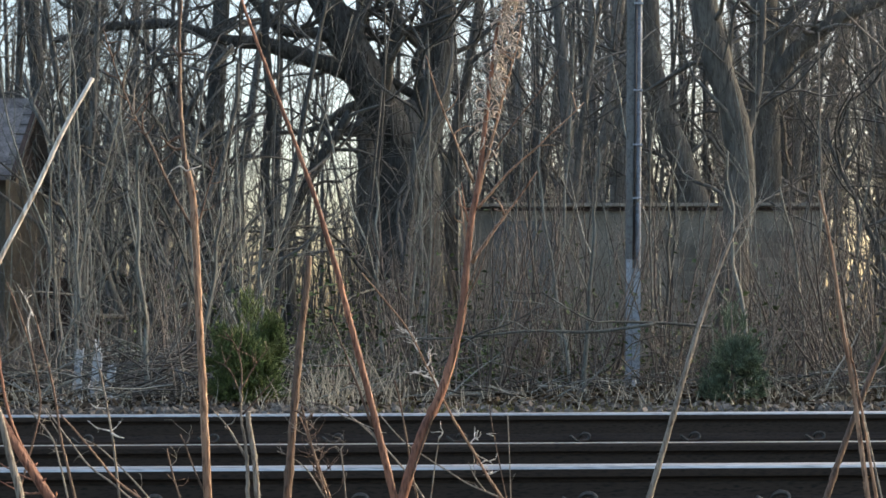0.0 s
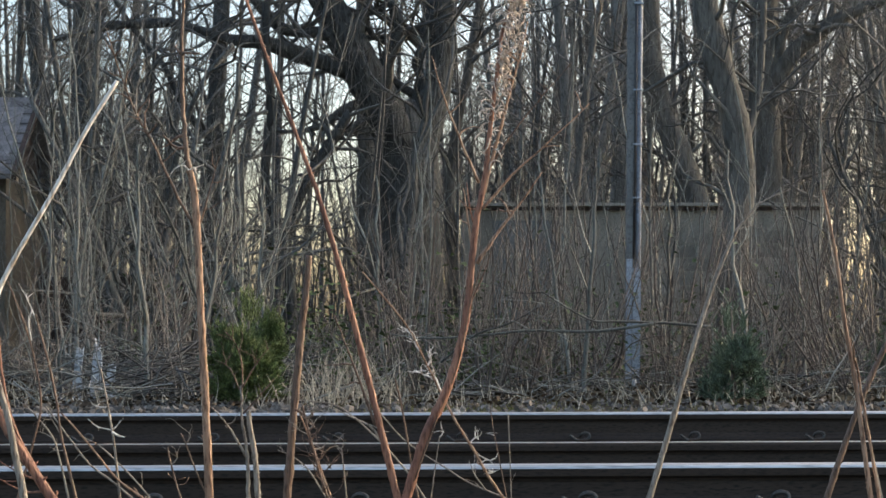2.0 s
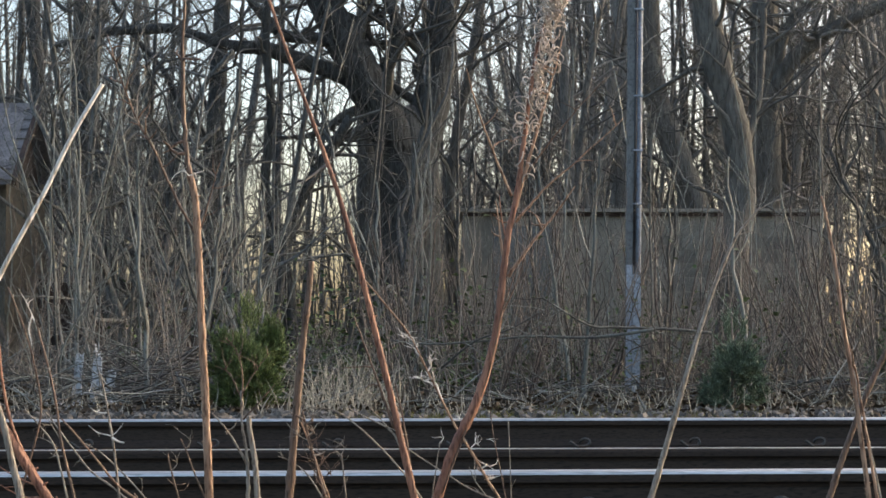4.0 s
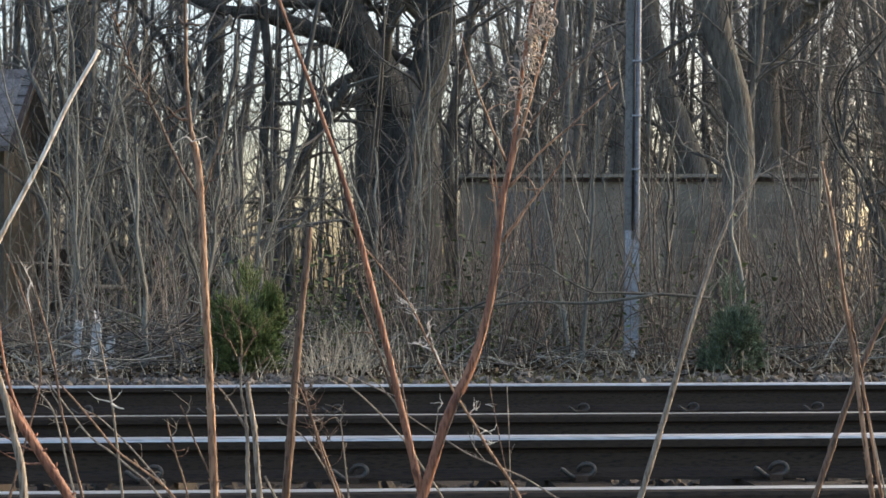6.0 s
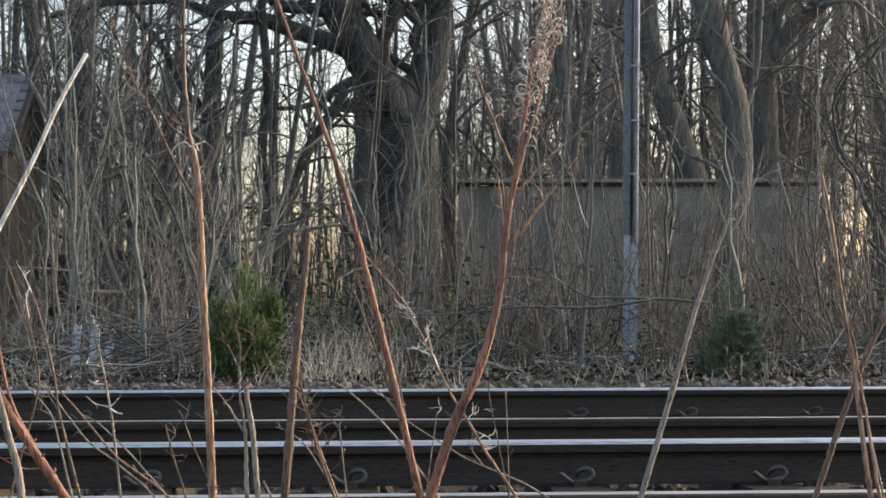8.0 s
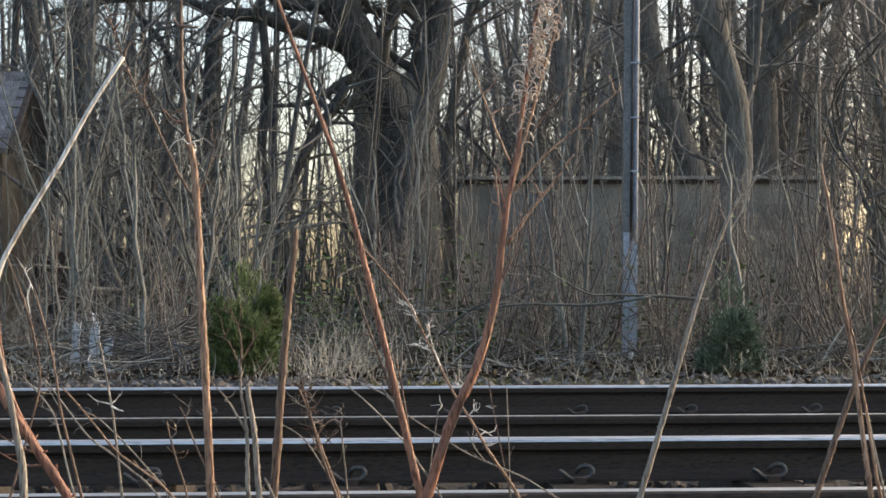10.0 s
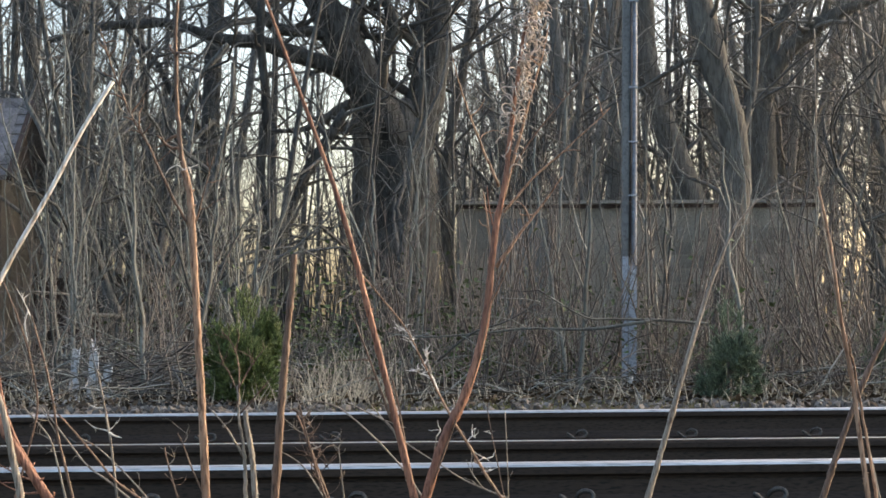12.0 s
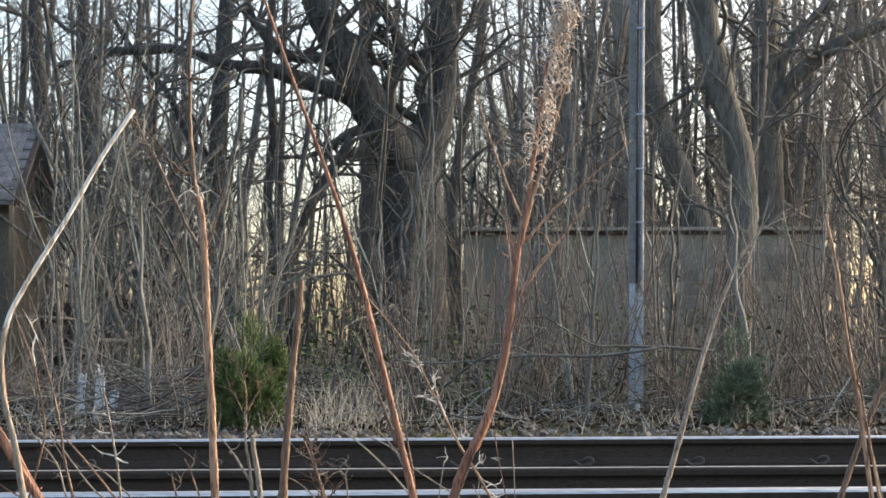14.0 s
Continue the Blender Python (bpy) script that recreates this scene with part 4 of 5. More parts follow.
# ---- mast, shed and hut among the trees ----
def build_post():
    foot = Vector((1.618, 13.8, -0.133))
    t = thing("mast", foot, "weathered grey mast with blue-grey conduit and black cable", "post")
    m = Mesh()
    m.box(-0.066, -0.006, -0.03, 0.03, -0.1, 4.6)
    part("post", m, M_POLE, t, "grey weathered post", smooth=False)
    m = Mesh()
    m.tube([(0.034, -0.01, -0.05), (0.035, -0.01, 1.15), (0.036, -0.01, 4.6)], 0.028, 12)
    part("conduit", m, M_PIPE, t, "blue-grey steel conduit")
    m = Mesh()
    m.tube([(0.0, -0.04, 1.1), (0.004, -0.04, 2.2), (0.008, -0.04, 4.6)], 0.012, 8)
    part("cable", m, M_CABLE, t, "black cable strapped to the post")
    m = Mesh()
    m.box(-0.064, -0.016, -0.056, -0.034, 0.06, 1.1)
    part("cover_plate", m, M_PLATE, t, "pale blue cover plate on the lower post", smooth=False)
    m = Mesh()
    m.box(-0.010, 0.056, -0.066, -0.044, 0.10, 1.02)
    part("cover_plate", m, M_PLATE, t, "pale blue cover plate over the conduit", smooth=False)
    for z in (1.62, 2.08, 2.55, 3.3):
        m = Mesh()
        m.box(-0.012, 0.066, -0.054, -0.012, z, z + 0.014)
        part("clip", m, M_PLATE, t, "small pale conduit clip", smooth=False)
    m = Mesh()
    m.tube([(0.0, -0.12, -0.05), (0.0, -0.12, 0.05), (0.004, -0.12, 0.085)], [0.024, 0.024, 0.012], 10)
    part("foot_cap", m, M_WHITE, t, "white peg at the mast's foot")
    t.rotation_euler = (0, radians(0.75), 0)


build_post()


def build_shed():
    x0, y0, z1 = (0.291, 23.0, 2.05)
    x1 = 5.423
    t = thing("shed", ((x0 + x1) / 2, y0, ground_z(0, y0)), "low flat-roofed grey shed with block walls among the trees", "shed")
    h, w = z1 - ground_z(0, y0), (x1 - x0) / 2
    front = None
    for q in ((-w, w, 0, 0.2), (-w, -w + 0.2, 0.2, 3.0), (w - 0.2, w, 0.2, 3.0), (-w + 0.2, w - 0.2, 2.8, 3.0)):
        m = Mesh()
        m.box(*q, -0.2, h)
        side = part("wall", m, M_WALL, t, smooth=False)
        front = front or side
    m = Mesh()
    m.box(-w - 0.04, w + 0.04, -0.12, 3.1, h + 0.004, h + 0.05)
    part("roof", m, M_BRICK, t, "thin flat roof edge", smooth=False)
    m = Mesh()
    m.box(-w, w, -0.05, -0.002, h - 0.055, h - 0.006)
    part("fascia", m, M_DARKW, t, "dark timber fascia under the roof", smooth=False)
    m = Mesh()
    m.box(-w + 0.42, -w + 1.35, -0.03, -0.003, 0.1, h - 0.2)
    part("door", m, M_SHEET, t, "blue-grey sheet door", smooth=False)
    blk = Mesh()
    blk.box(-0.19, 0.19, -0.016, 0.0, -0.092, 0.092)
    me = blk.data("block", M_BRICK, False)
    for r in range(int(h / 0.2) - 1):
        for c in range(12):
            x = 0.35 + c * 0.4 + (0.2 if r % 2 else 0)
            if x + 0.19 < w:
                b = new("block", me)
                b.parent = front
                b.location = (x, -0.002, 0.1 + r * 0.2)


build_shed()


def build_hut():
    d = 18.5
    ex, _, ez = (-4.911, 19.4, 3.099)
    gz = ground_z(ex, d)
    t = thing("hut", (ex, d, gz), "small timber hut with a grey slate gable roof", "hut")
    H, ev = ez - gz, (-4.906, 18.25, 2.092)[2] - gz
    for x0, x1, y0, y1 in ((-3.2, -0.22, 0.0, 0.1), (-0.22, -0.12, 0.0, 1.8), (-3.2, -0.22, 1.7, 1.8)):
        m = Mesh()
        m.box(x0, x1, y0, y1, -0.2, ev + 0.12)
        part("wall", m, M_HUT, t, "weathered yellow-brown board wall", smooth=False)
    m = Mesh()
    m.v += [Vector(p) for p in ((-0.16, 0.02, ev + 0.12), (-0.16, 1.78, ev + 0.12), (-0.16, 0.9, H - 0.08), (-0.22, 0.02, ev + 0.12), (-0.22, 1.78, ev + 0.12), (-0.22, 0.9, H - 0.08))]
    m.f += [(0, 1, 2), (5, 4, 3), (0, 2, 5, 3), (1, 4, 5, 2), (0, 3, 4, 1)]
    part("gable", m, M_DARKW, t, "dark timber gable", smooth=False)
    s = [Vector(p) for p in ((0.0, 0.9, H), (-3.4, 0.9, H), (-3.4, -0.25, ev), (0.0, -0.25, ev))]
    b = [Vector((0.0, 2.05, ev)), Vector((-3.4, 2.05, ev))]
    near_slope = None
    for q in (s, [s[1], s[0], b[0], b[1]]):
        m = Mesh()
        off = Vector((0, 0, 0.05))
        m.v += q + [p - off for p in q]
        m.f += [(0, 1, 2, 3), (7, 6, 5, 4), (0, 3, 7, 4), (1, 0, 4, 5), (2, 1, 5, 6), (3, 2, 6, 7)]
        slope_ob = part("roof", m, M_ROOF, t, "grey slate roof slope", smooth=False)
        near_slope = slope_ob if q is s else near_slope
    m = Mesh()
    m.tube([s[3] + Vector((0.03, -0.02, -0.03)), s[0] + Vector((0.03, -0.02, -0.03))], 0.05, 4)
    part("bargeboard", m, M_DARKW, t, "dark red-brown bargeboard", smooth=False)
    tile = Mesh()
    tile.box(-0.098, 0.098, -0.065, 0.065, 0.0, 0.010)
    me = tile.data("slate", M_ROOF, False)
    slope = (s[1] - s[2])
    ln = slope.length
    ang = math.atan2(slope.z, slope.y)
    rows = int(ln / 0.1)
    for r in range(rows):
        for c in range(13):
            k = (r + 0.5) / rows
            edge = s[3].lerp(s[0], k)
            x = edge.x - 0.1 - c * 0.2 - (0.1 if r % 2 else 0)
            q = new("slate", me)
            q.parent = near_slope
            q.location = (x, edge.y, edge.z + 0.012)
            q.rotation_euler = (ang + 0.06, 0, 0)


build_hut()


def build_fence():
    """A low dark board fence beside the hut, with a pale capping on its open end."""
    x0, y0, z1 = (-5.714, 20.0, 1.043)
    x1 = -3.151
    g = ground_z(x0, y0)
    t = thing("fence", (x0, y0, g), "low dark board fence with a pale worn capping", "fence")
    w, h = x1 - x0, z1 - g
    n = 5
    for i in range(n):
        m = Mesh()
        m.box(-0.05, 0.05, 0.03, 0.13, -0.2, h - 0.03)
        q = part("post", m, M_DARKW, t, smooth=False)
        q.location.x = 0.05 + (w - 0.1) * i / (n - 1)
    for r in range(5):
        m = Mesh()
        m.box(0, w, 0.0, 0.028, 0.06 + r * (h - 0.12) / 5, 0.06 + (r + 0.92) * (h - 0.12) / 5)
        part("board", m, M_DARKW, t, smooth=False)
    m = Mesh()
    m.box(w - 0.72, w + 0.03, -0.04, 0.14, h - 0.03, h + 0.005)
    part("capping", m, M_STEMG, t, "pale worn timber capping", smooth=False)


build_fence()


# ---- tall dead weeds by the camera ----
GROUND_NEAR = -1.15
SWAYING = []


def pod_meshes(size, r=0.0006):
    """Curled dry seed-pod strips, a few shapes."""
    rnd = random.Random(77)
    out = []
    for _ in range(10):
        d = Vector((1, 0, rnd.uniform(0.3, 1.0))).normalized()
        pts = [Vector((0, 0, 0))]
        curl, side = rnd.uniform(0.5, 1.0) * rnd.choice((-1, 1)), rnd.uniform(-0.4, 0.4)
        for k in range(8):
            d = Matrix.Rotation(curl * (0.3 + 0.13 * k), 3, "Y") @ d
            d = (d + Vector((0, side * 0.4, 0))).normalized()
            pts.append(pts[-1] + d * size * rnd.uniform(0.14, 0.24))
        m = Mesh()
        m.tube(pts, [r, r * 1.2, r * 1.2, r * 1.2, r, r, r * 0.8, r * 0.7, r * 0.5], 4, cap=False)
        out.append(m.data("seed_pod", M_POD))
    return out


def weed(label, material, line, r0, r1, sway, branches=(), seed=1, name="dead_weed", nodes=True, pod=None, foot=None):
    """A dry stalk from the ground up, with side shoots; it leans on its foot with the wind."""
    rnd = random.Random(seed)
    r0, r1 = r0 * 0.84, r1 * 0.9
    top = [Vector(p) for p in line]
    way = (top[0] - top[1]).normalized()
    way.z = min(way.z, -0.35)
    run = (GROUND_NEAR - top[0].z) / way.z
    base = Vector(foot) if foot else top[0] + Vector((way.x * run * 0.7, 0, way.z * run))
    reach = (top[0] - top[1]).length
    first = top[0] + way * reach
    n = max(2, round((first - base).length / max(reach, 0.03)))
    full = [base.lerp(first, i / n) for i in range(n + 1)] + top
    p = smooth_line(full, 10)
    rad = []
    low = (n + 1) * 10
    for v in [r0] * low + taper(len(p) - low, r0, r1):
        rad.append(v * rnd.uniform(0.92, 1.07) * (1.2 if len(rad) % 23 == 9 else 1))
    p = kinked(p, rnd, r0 * 0.03)
    t = thing(name, base, label, "weed", "dead weeds by the path")
    m = Mesh()
    m.tube(p, rad, 10)
    if nodes and r0 < 0.004:
        for k in range(len(p) // 8):
            i = rnd.randrange(2, len(p) - 2)
            d = Vector((rnd.choice((-1, 1)) * rnd.uniform(0.5, 1), rnd.uniform(-0.5, 0.2), rnd.uniform(0.3, 1))).normalized()
            m.tube([p[i], p[i] + d * rad[i] * 1.4, p[i] + d * rad[i] * 1.9], [rad[i] * 0.4, rad[i] * 0.28, rad[i] * 0.1], 5)
    if r0 < 0.0022:
        for k in range(14):
            i = rnd.randrange(len(p) // 3, len(p) - 1)
            d = Vector((rnd.choice((-1, 1)) * rnd.uniform(0.4, 1), rnd.uniform(-0.4, 0.4), rnd.uniform(0.0, 1.2))).normalized()
            q = wander(p[i], d, rnd.uniform(0.005, 0.02), 5, rnd, 0.6)
            w = rad[i] * 0.5
            m.tube(q, [w, w * 0.7, w * 0.6, w * 0.75, w * 1.25, w * 0.3], 5)
    part("stalk", m, material, t, base=base)
    for b in branches:
        bl, br, bm_ = b[0], b[1] * 0.85, b[2]
        bp = smooth_line(bl, 6)
        bp = [q + Vector((rnd.uniform(-1, 1), 0, rnd.uniform(-1, 1))) * br * 0.25 for q in bp]
        m = Mesh()
        m.tube(bp, taper(len(bp), br, br * 0.3), 7)
        shoot = part("shoot", m, bm_, t, base=base)
        for k in range(b[3] if len(b) > 3 else 2):
            i = rnd.randrange(len(bp) // 3, len(bp) - 1)
            d = Vector((rnd.uniform(-1, 1), rnd.uniform(-0.4, 0.4), rnd.uniform(0.0, 1))).normalized()
            q = wander(bp[i], d, rnd.uniform(0.006, 0.016) if bm_ is M_STRAW else rnd.uniform(0.01, 0.03), 4, rnd, 0.5)
            m = Mesh()
            m.tube(q, taper(5, br * 0.6, br * 0.2), 5)
            part("twig", m, bm_, shoot, base=base)
    if pod:
        shapes = pod_meshes(pod[2])
        for k in range(pod[1]):
            u = rnd.random() ** 0.8 * (len(pod[0]) - 1.001)
            i = int(u)
            q = new("seed_pod", rnd.choice(shapes))
            q.parent = t
            at = Vector(pod[0][i]).lerp(Vector(pod[0][i + 1]), u - i) + Vector((rnd.gauss(0, 0.004), rnd.gauss(0, 0.004), 0))
            q.matrix_basis = Matrix.Translation(at - base) @ pose(0, 0, 0, rnd.uniform(-25, 25), rnd.uniform(-30, 30), rnd.uniform(0, 360))
    SWAYING.append((t, base, sway))
    return t


def budded(label, line, seed):
    """A dry stalk crowded with short curled bud twigs."""
    rnd = random.Random(seed)
    p = smooth_line(line, 6)
    shoots = []
    for k in range(18):
        i = rnd.randrange(2, len(p) - 1)
        side = rnd.choice((-1, 1))
        a = p[i]
        b = a + Vector((side * rnd.uniform(0.003, 0.007), rnd.uniform(-0.003, 0.003), rnd.uniform(0.001, 0.006)))
        c = b + Vector((side * rnd.uniform(-0.001, 0.004), 0, rnd.uniform(0.002, 0.006)))
        shoots.append(([tuple(a), tuple(b), tuple(c)], 0.0011, rnd.choice((M_STEMB, M_STEMB, M_STEMG)), 1))
    weed(label, M_STEMB, line, 0.0017, 0.0010, SWAY_I, shoots, seed, name="dead_weed")


SWAY_A = [(0, 0.0), (0.5, -0.02), (1, -0.04), (1.5, 0.0), (2, 0.06), (2.5, 0.141), (3, 0.07), (5.5, 0.121), (6, 0.221), (6.5, 0.241), (7, 0.181), (7.5, 0.181), (8, 0.211), (10.5, 0.141), (11, 0.141), (11.5, 0.06), (12, 0.04), (12.5, 0.01), (13, 0.121), (13.5, 0.141), (14, 0.201)]
SWAY_B = [(0, 0.0), (0.5, 0.018), (1, 0.018), (1.5, -0.036), (2, 0.1), (2.5, 0.401), (3, 0.692), (5.5, 0.735), (6, 0.735), (6.5, 0.735), (7, 0.75), (7.5, 0.75), (8, 0.765), (10.5, 0.765), (11, 0.775), (11.5, 0.75), (12, 0.745), (12.5, 0.75), (13, 0.75), (13.5, 0.735), (14, 0.735)]
SWAY_C = [(0, 0.0), (0.5, 0.055), (1, 0.036), (1.5, -0.055), (2, 0.146), (2.5, 0.528), (3, 1.038), (5.5, 1.13), (6, 0.984), (6.5, 1.057), (7, 1.166), (7.5, 1.166), (8, 1.239), (10.5, 1.13), (11, 1.093), (11.5, 1.075), (12, 0.875), (12.5, 0.875), (13, 0.875), (13.5, 0.838), (14, 1.312)]
SWAY_D = [(0, 0.0), (0.5, 0.021), (1, 0.0), (1.5, 0.0), (2, 0.0), (2.5, 0.0), (3, 0.086), (5.5, 0.043), (6, 0.064), (6.5, 0.064), (7, 0.064), (7.5, 0.064), (8, 0.064), (8.2, 0.064), (10.3, -0.386), (10.5, -0.386), (11, -0.365), (11.5, -0.365), (12, -0.365), (12.5, -0.343), (13, -0.365), (13.5, -0.386), (14, -0.365)]
SWAY_E = [(0, 0.0), (0.5, 0.21), (1, 0.14), (1.5, 2.168), (2, 2.937), (2.5, 3.566), (3, 0.07), (5.5, 3.007), (6, 0.979), (6.5, 2.378), (7, 3.217), (7.5, 1.748), (8, -0.35), (8.2, -1.888), (10.3, 4.545), (10.5, 2.098), (11, 3.217), (11.5, 2.587), (12, 3.007), (12.5, -0.559), (13, 2.867), (13.5, 2.937), (14, 4.615)]
SWAY_F = [(0, 0.0), (0.5, -0.024), (1, -0.024), (1.5, 0.0), (2, 0.024), (2.5, 0.0), (3, 0.0), (5.5, 0.048), (6, 0.072), (6.5, 0.048), (7, 0.072), (7.5, 0.072), (8, 0.072), (10.5, 0.096), (11, 0.121), (11.5, 0.121), (12, 0.096), (12.5, 0.072), (13, 0.072), (13.5, 0.096), (14, 0.096)]
SWAY_H = [(0, 0.0), (0.5, -0.01), (1, 0.03), (1.5, 0.06), (2, 0.094), (2.5, 0.019), (3, 0.0), (5.5, 0.169), (6, 0.09), (6.5, 0.08), (7, 0.094), (7.5, 0.113), (8, 0.094), (10.5, 0.113), (11, 0.113), (11.5, 0.075), (12, 0.094), (12.5, 0.09), (13, 0.085), (13.5, 0.07), (14, 0.094)]
SWAY_I = [(0, 0.0), (0.5, -0.04), (1, -0.02), (1.5, 0.0), (2, 0.02), (2.5, 0.04), (3, 0.02), (5.5, 0.04), (6, 0.02), (6.5, 0.02), (7, 0.02), (7.5, 0.02), (8, 0.02), (10.5, 0.08), (11, 0.02), (11.5, 0.06), (12, 0.02), (12.5, 0.0), (13, 0.0), (13.5, 0.02), (14, 0.06)]

weed("tall tan dead weed stalk with snapped top", M_STEMT, [(-0.218, 1.5, 0.31), (-0.222, 1.5, 0.393), (-0.227, 1.5, 0.477), (-0.23, 1.5, 0.54), (-0.233, 1.5, 0.583), (-0.236, 1.5, 0.603), (-0.239, 1.5, 0.612)], 0.0046, 0.0033, SWAY_A,
     [([(-0.235, 1.503, 0.591), (-0.24, 1.503, 0.615), (-0.244, 1.503, 0.646), (-0.247, 1.503, 0.71), (-0.246, 1.503, 0.774), (-0.244, 1.503, 0.823)], 0.0037, M_STEMB, 5), ([(-0.237, 1.498, 0.609), (-0.244, 1.498, 0.616), (-0.252, 1.498, 0.613), (-0.257, 1.498, 0.605)], 0.0009, M_STRAW, 1), ([(-0.238, 1.498, 0.611), (-0.234, 1.498, 0.614), (-0.231, 1.498, 0.607)], 0.0012, M_STRAW, 1), ([(-0.23, 1.5, 0.552), (-0.25, 1.5, 0.588), (-0.272, 1.5, 0.635), (-0.289, 1.5, 0.665), (-0.305, 1.5, 0.705), (-0.318, 1.5, 0.745)], 0.0019, M_STEMB, 12), ([(-0.267, 1.5, 0.622), (-0.281, 1.5, 0.655), (-0.302, 1.5, 0.672)], 0.0011, M_STEMG, 4), ([(-0.289, 1.5, 0.665), (-0.288, 1.5, 0.690), (-0.281, 1.5, 0.712)], 0.0009, M_STEMG, 4), ([(-0.232, 1.5, 0.548), (-0.221, 1.5, 0.588), (-0.211, 1.5, 0.625)], 0.0012, M_STEMB, 3)], 51)
weed("forked reddish dead weed stalk leaning outward", M_STEMR, [(-0.044, 1.45, 0.315), (-0.059, 1.45, 0.376), (-0.073, 1.45, 0.431), (-0.087, 1.45, 0.485), (-0.1, 1.45, 0.533), (-0.114, 1.45, 0.579), (-0.125, 1.45, 0.61), (-0.143, 1.45, 0.658), (-0.158, 1.45, 0.697), (-0.181, 1.45, 0.759), (-0.196, 1.45, 0.800)], 0.0042, 0.0012, SWAY_B,
     [([(-0.063, 1.45, 0.376), (-0.083, 1.45, 0.431), (-0.101, 1.45, 0.477)], 0.0018, M_STEMB, 2), ([(-0.048, 1.45, 0.33), (-0.063, 1.45, 0.371), (-0.088, 1.45, 0.386), (-0.106, 1.45, 0.395)], 0.0014, M_STEMG, 1)], 52)
weed("tall red-brown dead willowherb stalk with curly seed heads", M_STEMR, [(-0.036, 1.45, 0.315), (-0.02, 1.45, 0.368), (0.001, 1.45, 0.414), (0.016, 1.45, 0.472), (0.021, 1.45, 0.518), (0.026, 1.45, 0.564), (0.033, 1.45, 0.599), (0.038, 1.45, 0.645), (0.043, 1.45, 0.687), (0.049, 1.45, 0.733), (0.059, 1.45, 0.764)], 0.0057, 0.0013, SWAY_C,
     [([(0.032, 1.45, 0.587), (0.043, 1.45, 0.63), (0.054, 1.45, 0.671), (0.064, 1.45, 0.707), (0.072, 1.45, 0.743)], 0.0022, M_STEMT, 3), ([(0.028, 1.45, 0.597), (0.01, 1.45, 0.638), (-0.006, 1.45, 0.681), (-0.015, 1.45, 0.712)], 0.0017, M_STEMT, 2), ([(0.032, 1.45, 0.573), (0.057, 1.45, 0.603), (0.09, 1.45, 0.633), (0.128, 1.45, 0.669)], 0.0016, M_STEMT, 2), ([(0.034, 1.45, 0.604), (0.059, 1.45, 0.643), (0.09, 1.45, 0.681), (0.113, 1.45, 0.707)], 0.0012, M_STEMB, 2),
      ([(0.026, 1.45, 0.524), (0.049, 1.45, 0.557), (0.069, 1.45, 0.583), (0.085, 1.45, 0.607)], 0.0021, M_STEMT, 2), ([(0.02, 1.45, 0.487), (0.034, 1.45, 0.518), (0.042, 1.45, 0.546)], 0.0011, M_STEMB, 0), ([(0.023, 1.45, 0.53), (0.018, 1.45, 0.564), (0.014, 1.45, 0.592)], 0.0018, M_STEMT, 1), ([(0.023, 1.45, 0.561), (0.019, 1.45, 0.579), (0.017, 1.45, 0.597)], 0.0012, M_STEMR, 2), ([(-0.031, 1.447, 0.326), (-0.008, 1.447, 0.389), (0.008, 1.447, 0.429), (0.016, 1.447, 0.464), (0.021, 1.447, 0.492), (0.031, 1.447, 0.523), (0.038, 1.447, 0.546)], 0.0013, M_STEMB, 0)], 53,
     name="willowherb", pod=([(0.033, 1.45, 0.604), (0.043, 1.45, 0.671), (0.054, 1.45, 0.717), (0.062, 1.45, 0.764), (0.07, 1.45, 0.785)], 190, 0.016))
weed("brown dead weed stalk broken off at the top", M_STEMB, [(-0.154, 1.6, 0.299), (-0.148, 1.6, 0.377), (-0.141, 1.6, 0.455), (-0.136, 1.6, 0.5), (-0.133, 1.6, 0.536)], 0.0052, 0.0034, SWAY_D, [], 54)


def dry_reed():
    """A bleached stalk: its lower part stands still, the long bent top swings on it."""
    hinge = Vector((-0.322, 1.25, 0.292))
    base = Vector((hinge.x + 0.03, hinge.y, GROUND_NEAR))
    t = thing("dry_reed", base, "bleached split dry stalk with a long arching tip", "weed", "dead weeds by the path")
    m = Mesh()
    m.tube(smooth_line([base, base.lerp(hinge, 0.5) + Vector((0.01, 0, 0)), hinge], 4), taper(9, 0.0045, 0.0034), 9)
    part("stalk", m, M_STEMG, t, base=base)
    p = smooth_line([(-0.322, 1.25, 0.292), (-0.326, 1.25, 0.336), (-0.334, 1.25, 0.366), (-0.342, 1.25, 0.397), (-0.353, 1.25, 0.429), (-0.358, 1.25, 0.459), (-0.356, 1.25, 0.49), (-0.345, 1.25, 0.518), (-0.329, 1.25, 0.55), (-0.314, 1.25, 0.58), (-0.295, 1.25, 0.622), (-0.273, 1.25, 0.662)], 5)
    cut = 29
    rad = [0.0034 - 0.0012 * min(1, i / 20) - 0.0005 * max(0, (i - 20) / (len(p) - 21)) for i in range(len(p))]
    m = Mesh()
    m.tube(p[cut:], rad[cut:], 9)
    tip = part("tip", m, M_STRAW, t, "arching straw-white tip", base=hinge)
    m = Mesh()
    m.tube(p[:cut + 1], rad[:cut + 1], 9)
    part("split_stem", m, M_STEMG, tip, "grey-brown split lower stem", base=hinge)
    return tip, hinge - base


REED_TIP, REED_HINGE = dry_reed()
